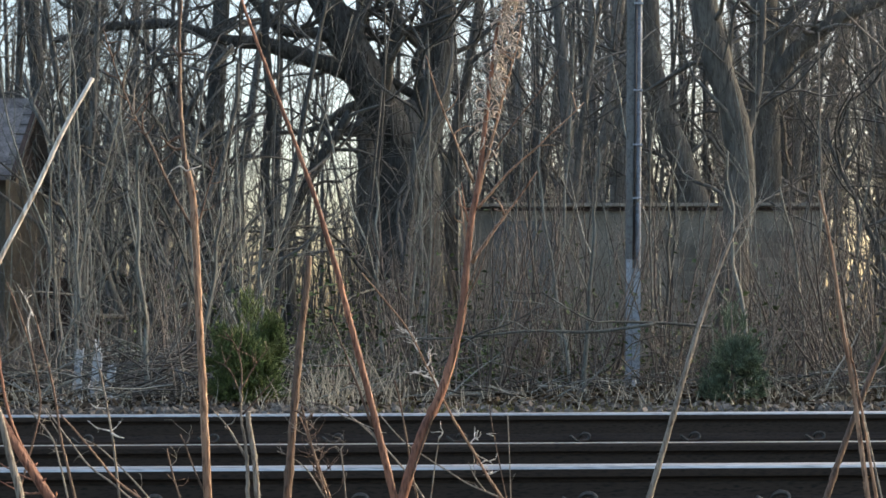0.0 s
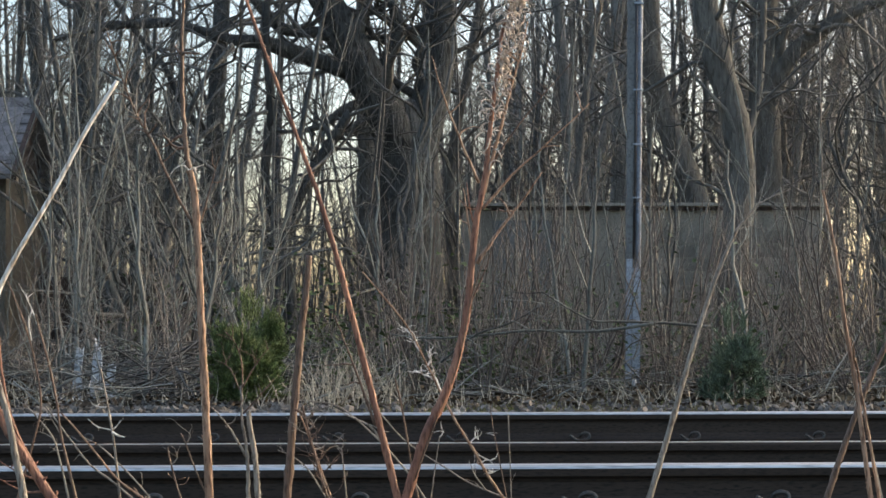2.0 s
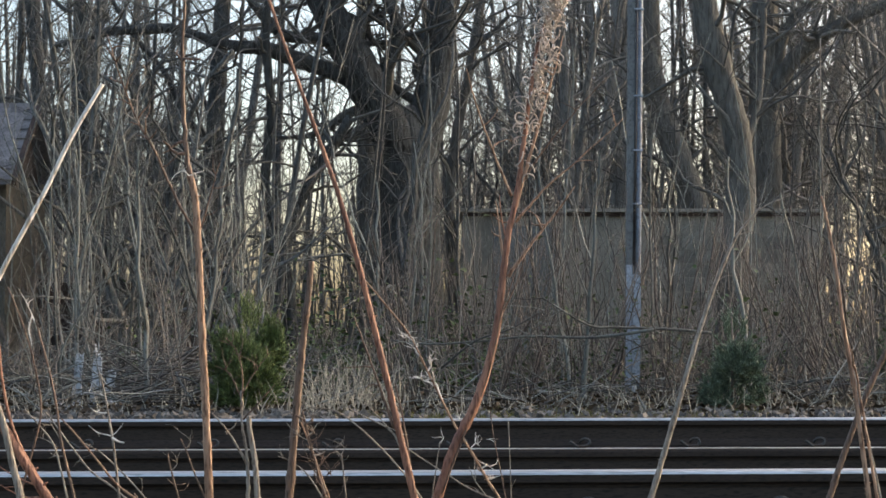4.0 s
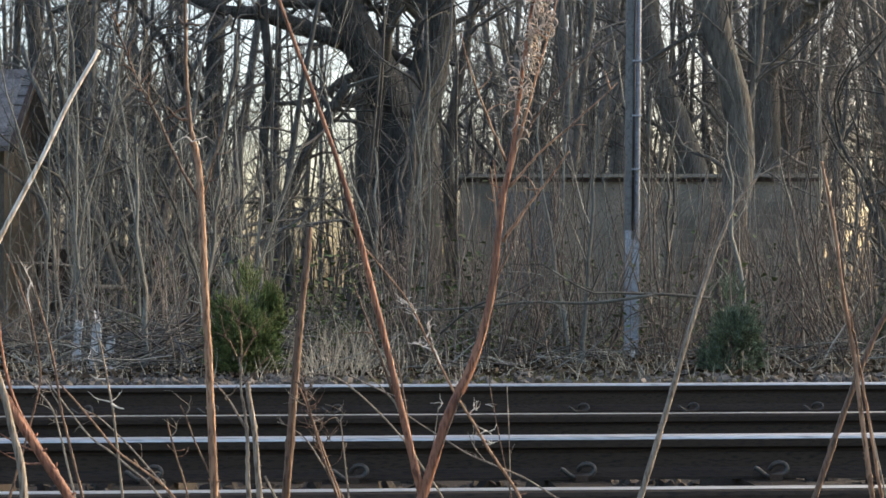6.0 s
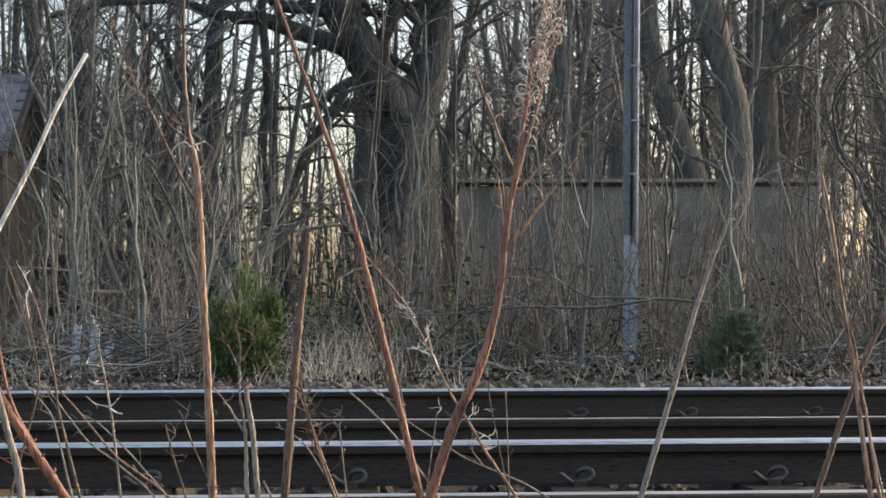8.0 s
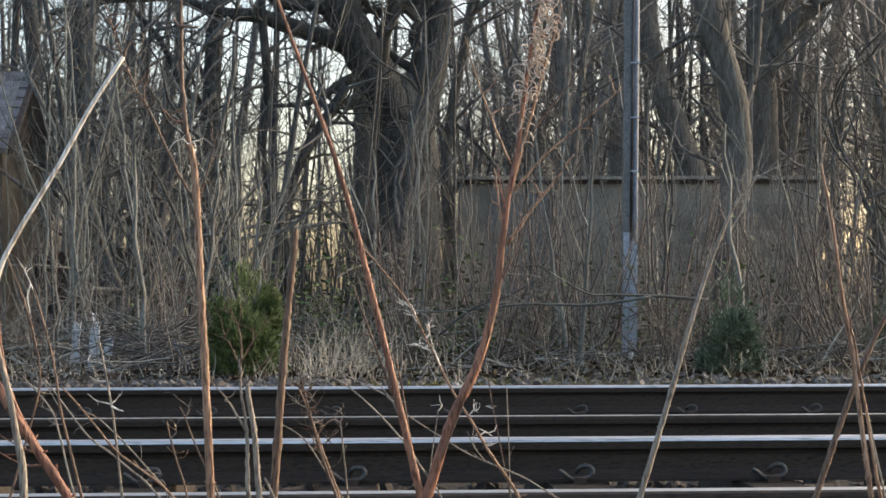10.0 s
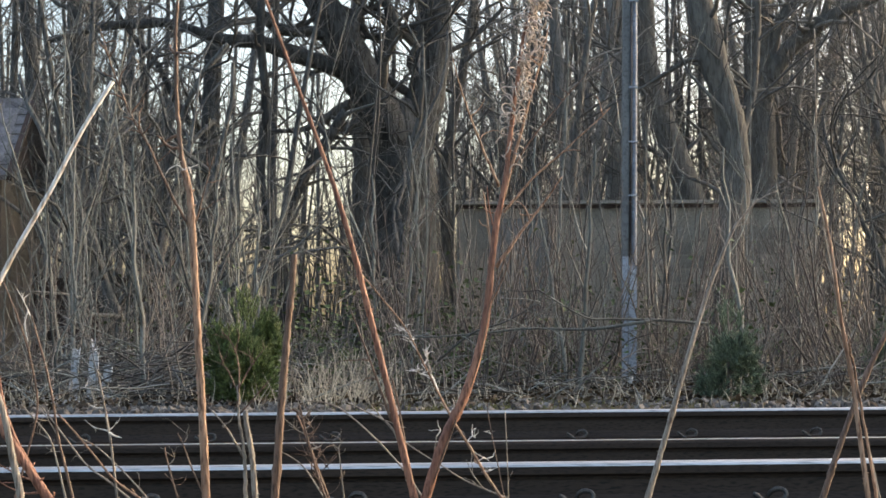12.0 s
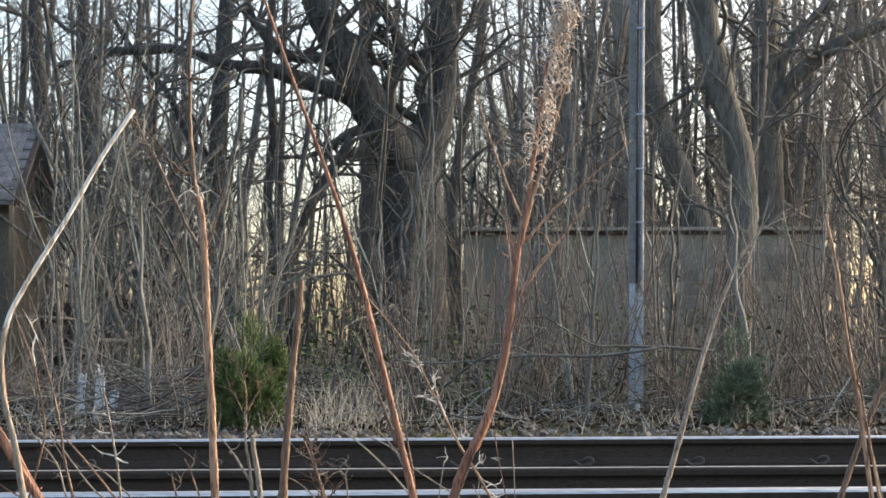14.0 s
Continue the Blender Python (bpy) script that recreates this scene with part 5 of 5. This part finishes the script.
weed("grey leaning dry stalk with forked tip", M_STEMG, [(0.23, 1.8, 0.277), (0.256, 1.8, 0.364), (0.278, 1.8, 0.44), (0.302, 1.8, 0.512), (0.325, 1.8, 0.566), (0.338, 1.8, 0.584), (0.355, 1.8, 0.604)], 0.0042, 0.0010, SWAY_F,
     [([(0.352, 1.8, 0.6), (0.368, 1.8, 0.61), (0.39, 1.8, 0.618)], 0.0011, M_STEMG, 1), ([(0.289, 1.8, 0.474), (0.300, 1.8, 0.484), (0.310, 1.8, 0.481)], 0.0007, M_STEMG, 1), ([(0.306, 1.8, 0.521), (0.318, 1.8, 0.528), (0.329, 1.8, 0.524)], 0.0007, M_STEMG, 1), ([(0.299, 1.8, 0.505), (0.290, 1.8, 0.515), (0.284, 1.8, 0.529)], 0.0007, M_STEMG, 1), ([(0.318, 1.8, 0.550), (0.312, 1.8, 0.566), (0.309, 1.8, 0.581)], 0.0008, M_STEMG, 1), ([(0.330, 1.8, 0.573), (0.345, 1.8, 0.577), (0.358, 1.8, 0.572)], 0.0008, M_STEMG, 1), ([(0.338, 1.8, 0.584), (0.336, 1.8, 0.600), (0.342, 1.8, 0.613)], 0.0007, M_STEMG, 1)], 56)
weed("pair of pinkish-tan dead stalks", M_STEMT, [(0.367, 1.4, 0.321), (0.361, 1.4, 0.369), (0.355, 1.4, 0.418), (0.346, 1.4, 0.472), (0.34, 1.4, 0.521), (0.334, 1.4, 0.556), (0.328, 1.4, 0.585)], 0.0027, 0.0013, SWAY_H,
     [([(0.381, 1.4, 0.282), (0.374, 1.4, 0.321), (0.366, 1.4, 0.374), (0.357, 1.4, 0.428), (0.351, 1.4, 0.457)], 0.0022, M_STEMT, 1)], 57)
weed("brown dry stalk leaning across others", M_STEMB, [(0.356, 1.5, 0.31), (0.37, 1.5, 0.351), (0.386, 1.5, 0.393), (0.402, 1.5, 0.43), (0.424, 1.5, 0.472)], 0.0034, 0.0026, SWAY_I, [], 58)
weed("stout red-brown dead stalk leaning", M_STEMR, [(-0.316, 1.3, 0.331), (-0.331, 1.3, 0.354), (-0.347, 1.3, 0.379), (-0.368, 1.3, 0.413)], 0.0046, 0.0042, SWAY_I, [([(-0.324, 1.3, 0.343), (-0.342, 1.3, 0.35), (-0.36, 1.3, 0.361)], 0.0012, M_STEMR, 1), ([(-0.319, 1.3, 0.335), (-0.337, 1.3, 0.335), (-0.36, 1.3, 0.346)], 0.0014, M_STEMR, 1)], 59)
weed("thin orange-brown dry stalk", M_STEMR, [(-0.315, 1.3, 0.331), (-0.329, 1.3, 0.356), (-0.341, 1.3, 0.377), (-0.35, 1.3, 0.401), (-0.356, 1.3, 0.431), (-0.359, 1.3, 0.459)], 0.0017, 0.0012, SWAY_I, [], 62)
weed("thin brown dry stalk with small twigs", M_STEMB, [(-0.341, 1.5, 0.309), (-0.349, 1.5, 0.341), (-0.355, 1.5, 0.366), (-0.36, 1.5, 0.4), (-0.368, 1.5, 0.435), (-0.38, 1.5, 0.477)], 0.0017, 0.001, SWAY_I, [([(-0.375, 1.5, 0.461), (-0.386, 1.5, 0.488), (-0.396, 1.5, 0.506)], 0.0008, M_STRAW, 4), ([(-0.383, 1.5, 0.481), (-0.386, 1.5, 0.469), (-0.383, 1.5, 0.453)], 0.001, M_STRAW, 1), ([(-0.356, 1.5, 0.367), (-0.367, 1.5, 0.385), (-0.377, 1.5, 0.397)], 0.0007, M_STEMG, 3), ([(-0.352, 1.5, 0.351), (-0.361, 1.5, 0.351), (-0.366, 1.5, 0.349)], 0.0006, M_STEMG, 2)], 63)
weed("thin grey dry stalk with curled pale bracts", M_STEMG, [(-0.3, 1.5, 0.309), (-0.303, 1.5, 0.336), (-0.306, 1.5, 0.36), (-0.311, 1.5, 0.388), (-0.315, 1.5, 0.409), (-0.319, 1.5, 0.427)], 0.0015, 0.001, SWAY_I, [([(-0.308, 1.5, 0.37), (-0.321, 1.5, 0.373), (-0.33, 1.5, 0.38)], 0.0008, M_STRAW, 1), ([(-0.308, 1.5, 0.368), (-0.302, 1.5, 0.365), (-0.296, 1.5, 0.363)], 0.0016, M_STRAW, 0), ([(-0.308, 1.5, 0.37), (-0.303, 1.5, 0.374), (-0.3, 1.5, 0.379)], 0.0007, M_STRAW, 1), ([(-0.314, 1.5, 0.406), (-0.32, 1.5, 0.409), (-0.334, 1.5, 0.41)], 0.0008, M_STRAW, 1), ([(-0.313, 1.5, 0.391), (-0.322, 1.5, 0.392), (-0.328, 1.5, 0.396)], 0.0008, M_STRAW, 1)], 64)
weed("thin tan dry stalk leaning over", M_STEMG, [(-0.291, 1.5, 0.309), (-0.308, 1.5, 0.323), (-0.327, 1.5, 0.337), (-0.344, 1.5, 0.358), (-0.359, 1.5, 0.378), (-0.37, 1.5, 0.392)], 0.0012, 0.0007, SWAY_I, [([(-0.327, 1.5, 0.337), (-0.337, 1.5, 0.346), (-0.343, 1.5, 0.341)], 0.0006, M_STEMG, 1)], 65)
weed("thin tan dry stalk leaning over", M_STEMT, [(-0.267, 1.42, 0.318), (-0.287, 1.42, 0.333), (-0.306, 1.42, 0.356), (-0.322, 1.42, 0.375), (-0.336, 1.42, 0.39)], 0.0013, 0.0008, SWAY_I, [], 82)
weed("thin grey dry stalk with small twigs", M_STEMG, [(-0.282, 1.55, 0.303), (-0.297, 1.55, 0.32), (-0.316, 1.55, 0.339), (-0.331, 1.55, 0.352), (-0.349, 1.55, 0.361)], 0.001, 0.0006, SWAY_I, [], 83)
weed("thin brown dry stalk with small twigs", M_STEMB, [(-0.368, 1.4, 0.32), (-0.357, 1.4, 0.36), (-0.349, 1.4, 0.399), (-0.355, 1.4, 0.438), (-0.365, 1.4, 0.472), (-0.379, 1.4, 0.506)], 0.0013, 0.0007, SWAY_I, [([(-0.352, 1.4, 0.423), (-0.34, 1.4, 0.438), (-0.333, 1.4, 0.457)], 0.0007, M_STEMG, 3)], 84)
weed("thin grey dry stalk leaning over", M_STEMG, [(-0.336, 1.45, 0.314), (-0.343, 1.45, 0.343), (-0.35, 1.45, 0.366), (-0.363, 1.45, 0.383), (-0.376, 1.45, 0.397)], 0.0011, 0.0007, SWAY_I, [([(-0.35, 1.45, 0.366), (-0.357, 1.45, 0.37), (-0.364, 1.45, 0.372)], 0.0006, M_STEMG, 2)], 66)
weed("thin brown dry stalk with crooked tip", M_STEMB, [(-0.219, 1.5, 0.309), (-0.23, 1.5, 0.333), (-0.239, 1.5, 0.357), (-0.244, 1.5, 0.367)], 0.0011, 0.0007, SWAY_I, [([(-0.239, 1.5, 0.357), (-0.235, 1.5, 0.365), (-0.241, 1.5, 0.371)], 0.0007, M_STEMG, 2)], 67)
weed("thin brown dry stalk with budded twigs", M_STEMB, [(-0.244, 1.5, 0.309), (-0.249, 1.5, 0.325), (-0.254, 1.5, 0.344), (-0.256, 1.5, 0.354)], 0.0011, 0.0008, SWAY_I, [([(-0.252, 1.5, 0.338), (-0.247, 1.5, 0.344), (-0.249, 1.5, 0.351)], 0.0007, M_STEMG, 3)], 68)
weed("forked grey dead stalk", M_STEMG, [(-0.172, 1.5, 0.309), (-0.175, 1.5, 0.346), (-0.18, 1.5, 0.375), (-0.181, 1.5, 0.388)], 0.0034, 0.0026, SWAY_I,
     [([(-0.179, 1.5, 0.268), (-0.181, 1.5, 0.309), (-0.182, 1.5, 0.346), (-0.187, 1.5, 0.38), (-0.188, 1.5, 0.404)], 0.003, M_STEMG, 1), ([(-0.182, 1.5, 0.344), (-0.199, 1.5, 0.372), (-0.215, 1.5, 0.391)], 0.0017, M_STEMG, 2), ([(-0.186, 1.5, 0.385), (-0.169, 1.5, 0.404), (-0.157, 1.5, 0.418)], 0.0011, M_STEMB, 1),
      ([(-0.188, 1.5, 0.393), (-0.187, 1.5, 0.427), (-0.194, 1.5, 0.451), (-0.204, 1.5, 0.461)], 0.0011, M_STEMB, 5), ([(-0.187, 1.5, 0.409), (-0.175, 1.5, 0.43), (-0.161, 1.5, 0.448)], 0.001, M_STEMB, 4), ([(-0.188, 1.5, 0.404), (-0.199, 1.5, 0.427), (-0.213, 1.5, 0.435)], 0.0009, M_STEMB, 5)], 61)
weed("thin dark red dry stem", M_STEMB, [(-0.024, 1.5, 0.309), (-0.029, 1.5, 0.331), (-0.032, 1.5, 0.351), (-0.039, 1.5, 0.392), (-0.045, 1.5, 0.417)], 0.0012, 0.0009, SWAY_I, [], 69)
weed("tan dry goldenrod stalk with withered flower heads", M_STEMT, [(0.056, 1.55, 0.303), (0.042, 1.55, 0.324), (0.029, 1.55, 0.347), (0.012, 1.55, 0.374), (-0.002, 1.55, 0.401), (-0.017, 1.55, 0.431), (-0.034, 1.55, 0.464), (-0.057, 1.55, 0.493), (-0.078, 1.55, 0.518)], 0.0018, 0.0008, SWAY_I,
     [([(-0.002, 1.55, 0.401), (-0.007, 1.55, 0.415), (-0.013, 1.55, 0.423)], 0.0012, M_STRAW, 5), ([(-0.01, 1.55, 0.416), (-0.018, 1.55, 0.419), (-0.025, 1.55, 0.422)], 0.0012, M_STRAW, 6), ([(-0.016, 1.55, 0.428), (-0.012, 1.55, 0.434), (-0.015, 1.55, 0.442)], 0.0012, M_STRAW, 6), ([(-0.023, 1.55, 0.442), (-0.027, 1.55, 0.449), (-0.025, 1.55, 0.455)], 0.001, M_STRAW, 6), ([(-0.03, 1.55, 0.457), (-0.035, 1.55, 0.461), (-0.039, 1.55, 0.46)], 0.001, M_STRAW, 5), ([(0.009, 1.55, 0.382), (0.015, 1.55, 0.381), (0.021, 1.55, 0.385)], 0.0008, M_STRAW, 4), ([(0.025, 1.55, 0.353), (0.03, 1.55, 0.359), (0.034, 1.55, 0.357)], 0.0008, M_STRAW, 4), ([(0.036, 1.55, 0.335), (0.042, 1.55, 0.338), (0.048, 1.55, 0.334)], 0.0009, M_STRAW, 5), ([(0.04, 1.55, 0.327), (0.045, 1.55, 0.325), (0.05, 1.55, 0.327)], 0.0009, M_STRAW, 5)], 70, name="goldenrod")
weed("grey dry stalk bent across others", M_STEMG, [(-0.02, 1.6, 0.298), (-0.037, 1.6, 0.323), (-0.065, 1.6, 0.354), (-0.096, 1.6, 0.381), (-0.114, 1.6, 0.389), (-0.134, 1.6, 0.391)], 0.0013, 0.0007, SWAY_I, [], 71)
weed("grey dry stalk bent across others", M_STEMG, [(0.054, 1.6, 0.298), (0.026, 1.6, 0.31), (0.005, 1.6, 0.323), (-0.036, 1.6, 0.35), (-0.062, 1.6, 0.378), (-0.075, 1.6, 0.392)], 0.0011, 0.0006, SWAY_I, [([(0.042, 1.6, 0.303), (0.031, 1.6, 0.318), (0.025, 1.6, 0.332)], 0.0009, M_STEMG, 1)], 72)
weed("thin grey dry stem with forked tip", M_STEMG, [(-0.012, 1.6, 0.298), (-0.009, 1.6, 0.321), (-0.004, 1.6, 0.356)], 0.0008, 0.0006, SWAY_I, [([(-0.004, 1.6, 0.356), (0.0, 1.6, 0.361), (-0.002, 1.6, 0.365)], 0.0008, M_STRAW, 2)], 73)
weed("thin grey dry stem with forked tip", M_STEMG, [(-0.096, 1.6, 0.298), (-0.099, 1.6, 0.327), (-0.101, 1.6, 0.345)], 0.001, 0.0006, SWAY_I, [([(-0.101, 1.6, 0.343), (-0.106, 1.6, 0.348), (-0.11, 1.6, 0.351)], 0.0007, M_STEMG, 2), ([(-0.101, 1.6, 0.345), (-0.098, 1.6, 0.35), (-0.096, 1.6, 0.354)], 0.0007, M_STEMG, 1)], 74)
weed("tan dry goldenrod stalk with small bracts", M_STEMT, [(-0.108, 1.55, 0.303), (-0.116, 1.55, 0.325), (-0.124, 1.55, 0.347), (-0.132, 1.55, 0.368), (-0.138, 1.55, 0.382)], 0.0013, 0.0008, SWAY_I,
     [([(-0.116, 1.55, 0.325), (-0.11, 1.55, 0.33), (-0.106, 1.55, 0.328)], 0.0008, M_STEMB, 5), ([(-0.121, 1.55, 0.339), (-0.127, 1.55, 0.342), (-0.13, 1.55, 0.341)], 0.0008, M_STEMB, 5), ([(-0.12, 1.55, 0.337), (-0.115, 1.55, 0.342), (-0.113, 1.55, 0.346)], 0.0008, M_STEMB, 5), ([(-0.129, 1.55, 0.362), (-0.134, 1.55, 0.364), (-0.14, 1.55, 0.367)], 0.0008, M_STEMG, 4), ([(-0.131, 1.55, 0.365), (-0.126, 1.55, 0.37), (-0.124, 1.55, 0.374)], 0.0008, M_STEMG, 4), ([(-0.113, 1.55, 0.318), (-0.118, 1.55, 0.319), (-0.122, 1.55, 0.325)], 0.0008, M_STEMB, 5)], 75, name="goldenrod")
budded("brown dry stalk crowded with small curled buds", [(-0.101, 1.52, 0.285), (-0.112, 1.52, 0.315), (-0.121, 1.52, 0.345), (-0.128, 1.52, 0.372), (-0.133, 1.52, 0.392)], 85)
weed("thin pale upright dry stem", M_STEMG, [(0.071, 1.7, 0.287), (0.07, 1.7, 0.323), (0.068, 1.7, 0.373)], 0.0007, 0.0006, SWAY_I, [], 76)
weed("thin dark dry stem", M_STEMB, [(0.066, 1.7, 0.287), (0.059, 1.7, 0.323), (0.052, 1.7, 0.359), (0.049, 1.7, 0.382)], 0.0008, 0.0006, SWAY_I, [([(0.054, 1.7, 0.35), (0.049, 1.7, 0.352), (0.045, 1.7, 0.353)], 0.0006, M_STRAW, 1)], 77)
weed("grey broken stick leaning among the weeds", M_STEMG, [(-0.15, 1.5, 0.270), (-0.158, 1.5, 0.287), (-0.165, 1.5, 0.301)], 0.0014, 0.0012, SWAY_I, [], 78)
weed("thin pale dry stem with bent twig", M_STEMG, [(-0.117, 1.6, 0.298), (-0.134, 1.6, 0.324), (-0.15, 1.6, 0.337), (-0.164, 1.6, 0.343)], 0.0009, 0.0006, SWAY_I, [([(-0.159, 1.6, 0.34), (-0.161, 1.6, 0.345), (-0.165, 1.6, 0.348)], 0.0006, M_STEMG, 1)], 79)
weed("thin upright dry stem", M_STEMG, [(0.46, 1.7, 0.287), (0.426, 1.7, 0.454), (0.404, 1.7, 0.585), (0.4, 1.7, 0.693), (0.4, 1.7, 0.777)], 0.0011, 0.0006, SWAY_I, [([(0.401, 1.7, 0.633), (0.408, 1.7, 0.657), (0.411, 1.7, 0.684)], 0.0005, M_STEMG, 1)], 81)


# ---- last details on the bank ----
def fallen_branch(line, r, label, seed):
    rnd = random.Random(seed)
    p = smooth_line(line, 5)
    b = thing("fallen_branch", p[0], label, "branch", "fallen branches on the bank")
    m = Mesh()
    m.tube(p, [v * rnd.uniform(0.9, 1.1) for v in taper(len(p), r, r * 0.4)], 7)
    part("bough", m, M_SAPL, b, base=p[0])
    for k in range(7):
        q = p[rnd.randrange(2, len(p))]
        m = Mesh()
        grow(m, q, (rnd.uniform(-1, 1), rnd.uniform(-0.4, 0.2), rnd.uniform(-0.6, 0.8)), rnd.uniform(0.2, 0.7), r * 0.4, 2, rnd, (0, 0, 2), 0.8, 0.0)
        part("side_twig", m, M_SAPL, b, base=p[0])


fallen_branch([(2.065, 12.328, 0.397), (1.695, 12.214, 0.428), (1.298, 12.1, 0.441), (1.076, 11.986, 0.459), (0.733, 11.872, 0.658)], 0.0135, "grey fallen branch caught in the brush", 91)
fallen_branch([(1.583, 12.009, 0.425), (1.123, 12.045, 0.365), (0.66, 12.082, 0.373), (0.323, 12.118, 0.339), (-0.102, 12.155, 0.313), (-0.401, 12.191, 0.343)], 0.0135, "grey fallen branch caught in the brush", 92)
fallen_branch([(-2.593, 12.8, -0.133), (-2.368, 12.667, 0.05), (-2.125, 12.533, 0.229), (-1.908, 12.4, 0.427)], 0.013, "grey branch on a heap of cuttings", 93)
fallen_branch([(-2.017, 12.7, -0.129), (-2.179, 12.6, 0.096), (-2.382, 12.5, 0.265), (-2.581, 12.4, 0.319)], 0.011, "grey branch on a heap of cuttings", 94)
fallen_branch([(-3.342, 12.5, 0.012), (-3.045, 12.533, 0.054), (-2.657, 12.567, 0.018), (-2.268, 12.6, 0.14)], 0.012, "pale fallen branch lying on the bank", 95)
fallen_branch([(2.529, 13.0, -0.098), (2.781, 12.9, -0.012), (3.029, 12.8, 0.027), (3.362, 12.7, 0.137)], 0.012, "pale fallen branch lying on the bank", 96)


def scatter_branches():
    rnd = random.Random(29)
    for k in range(26):
        y = rnd.uniform(11.9, 15)
        u = rnd.uniform(-0.28, 0.28)
        x = u * y
        if by_shrub(x, y - 0.5):
            continue
        c = Vector((x, y, ground_z(x, y) + rnd.uniform(0.04, 0.3)))
        d = Vector((rnd.choice((-1, 1)) * rnd.uniform(0.5, 1), rnd.uniform(-0.3, 0.3), rnd.uniform(-0.15, 0.6)))
        fallen_branch([c + d * 0.28 * i + Vector((0, 0, rnd.gauss(0, 0.03))) for i in range(4)], rnd.uniform(0.006, 0.013), "grey dead branch lying in the brush", 200 + k)


scatter_branches()


def build_debris():
    """Splintered whitewashed boards and chips among the saplings."""
    rnd = random.Random(33)
    foot = Vector((-2.716, 12.5, 0))
    foot.z = ground_z(foot.x, foot.y)
    top = 0.317 - foot.z
    t = thing("broken_board", foot, "splintered boards with flaking white paint among saplings", "board")
    for x0, x1, h, tilt in ((-0.16, -0.105, 0.80, 4), (-0.098, -0.07, 0.55, -7), (-0.02, 0.03, 0.98, 2), (0.036, 0.078, 0.86, -3), (0.088, 0.15, 0.62, 6)):
        m = Mesh()
        n = 5
        for side in (-0.012, 0.012):
            for i in range(n + 1):
                x = x0 + (x1 - x0) * i / n
                m.v += [Vector((x, side, -0.05)), Vector((x, side, h * top * rnd.uniform(0.86, 1.06)))]
        w = 2 * (n + 1)
        for i in range(n):
            a = 2 * i
            m.f += [(a, a + 2, a + 3, a + 1), (w + a + 1, w + a + 3, w + a + 2, w + a), (a + 1, a + 3, w + a + 3, w + a + 1), (a, w + a, w + a + 2, a + 2)]
        m.f += [(0, 1, w + 1, w), (w - 2, 2 * w - 2, 2 * w - 1, w - 1)]
        q = part("plank", m, M_WHITE, t, smooth=False)
        q.rotation_euler = (radians(rnd.uniform(-14, -3)), radians(tilt), 0)
    for k in range(16):
        x, y = rnd.gauss(-2.72, 0.22), rnd.uniform(11.5, 12.3)
        m = Mesh()
        a, b = rnd.uniform(0.015, 0.05), rnd.uniform(0.008, 0.02)
        m.box(-a, a, -b, b, -0.006, 0.006)
        c = lone("paint_chip", m, M_WHITE, "small white painted wood chip on the bank", "wood chip", smooth=False, group="white chips on the bank")
        c.matrix_basis = pose(x, y, ground_z(x, y) + 0.03, rnd.uniform(-40, 40), rnd.uniform(-40, 40), rnd.uniform(0, 180))


build_debris()


def build_ivy():
    rnd = random.Random(17)
    m = Mesh()
    for k in range(11000):
        y = rnd.uniform(13.0, 19)
        u = rnd.gauss(0.0, 0.06) if k < 4600 else rnd.uniform(-0.2, 0.28)
        x = u * y
        z = ground_z(x, y) + abs(rnd.gauss(0, 0.42))
        c = Vector((x, y, z))
        if noise.noise(c * 1.3) < -0.02:
            continue
        rot = Euler((rnd.uniform(-0.9, 0.9), rnd.uniform(-0.9, 0.9), rnd.uniform(0, 6.3))).to_matrix()
        s = rnd.uniform(0.016, 0.038)
        i = len(m.v)
        for q in ((0, -1, 0), (0.75, -0.3, 0.2), (0.35, 0.4, 0.05), (0, 1.1, -0.15), (-0.35, 0.4, 0.05), (-0.75, -0.3, 0.2)):
            m.v.append(c + rot @ (Vector(q) * s))
        m.f += [(i, i + 1, i + 2, i + 3), (i, i + 3, i + 4, i + 5)]
    lone("ivy", m, M_LEAFD2, "green ivy and bramble leaves in the undergrowth", "ivy", "stuff")


build_ivy()


def build_moss():
    rnd = random.Random(19)
    m = Mesh()
    for k in range(3600):
        y = rnd.uniform(10.5, 11.7)
        u = rnd.uniform(-0.07, 0.20)
        x = u * y
        p = wander((x, y, ground_z(x, y) - 0.01), (rnd.uniform(-1, 1), rnd.uniform(-1, 0.5), 1), rnd.uniform(0.03, 0.07), 2, rnd, 0.3)
        m.tube(p, [0.006, 0.005, 0.001], 3, cap=False)
    lone("moss", m, M_MOSS, "yellow-green moss and short grass at the bank's edge", "moss", "stuff")


build_moss()


def motions():
    walk(REED_TIP, [(s, pose(*REED_HINGE, 0, a, 0)) for s, a in SWAY_E])
    for t, base, sway in SWAYING:
        walk(t, [(s, pose(base.x, base.y, base.z, 0, a, 0)) for s, a in sway])


motions()
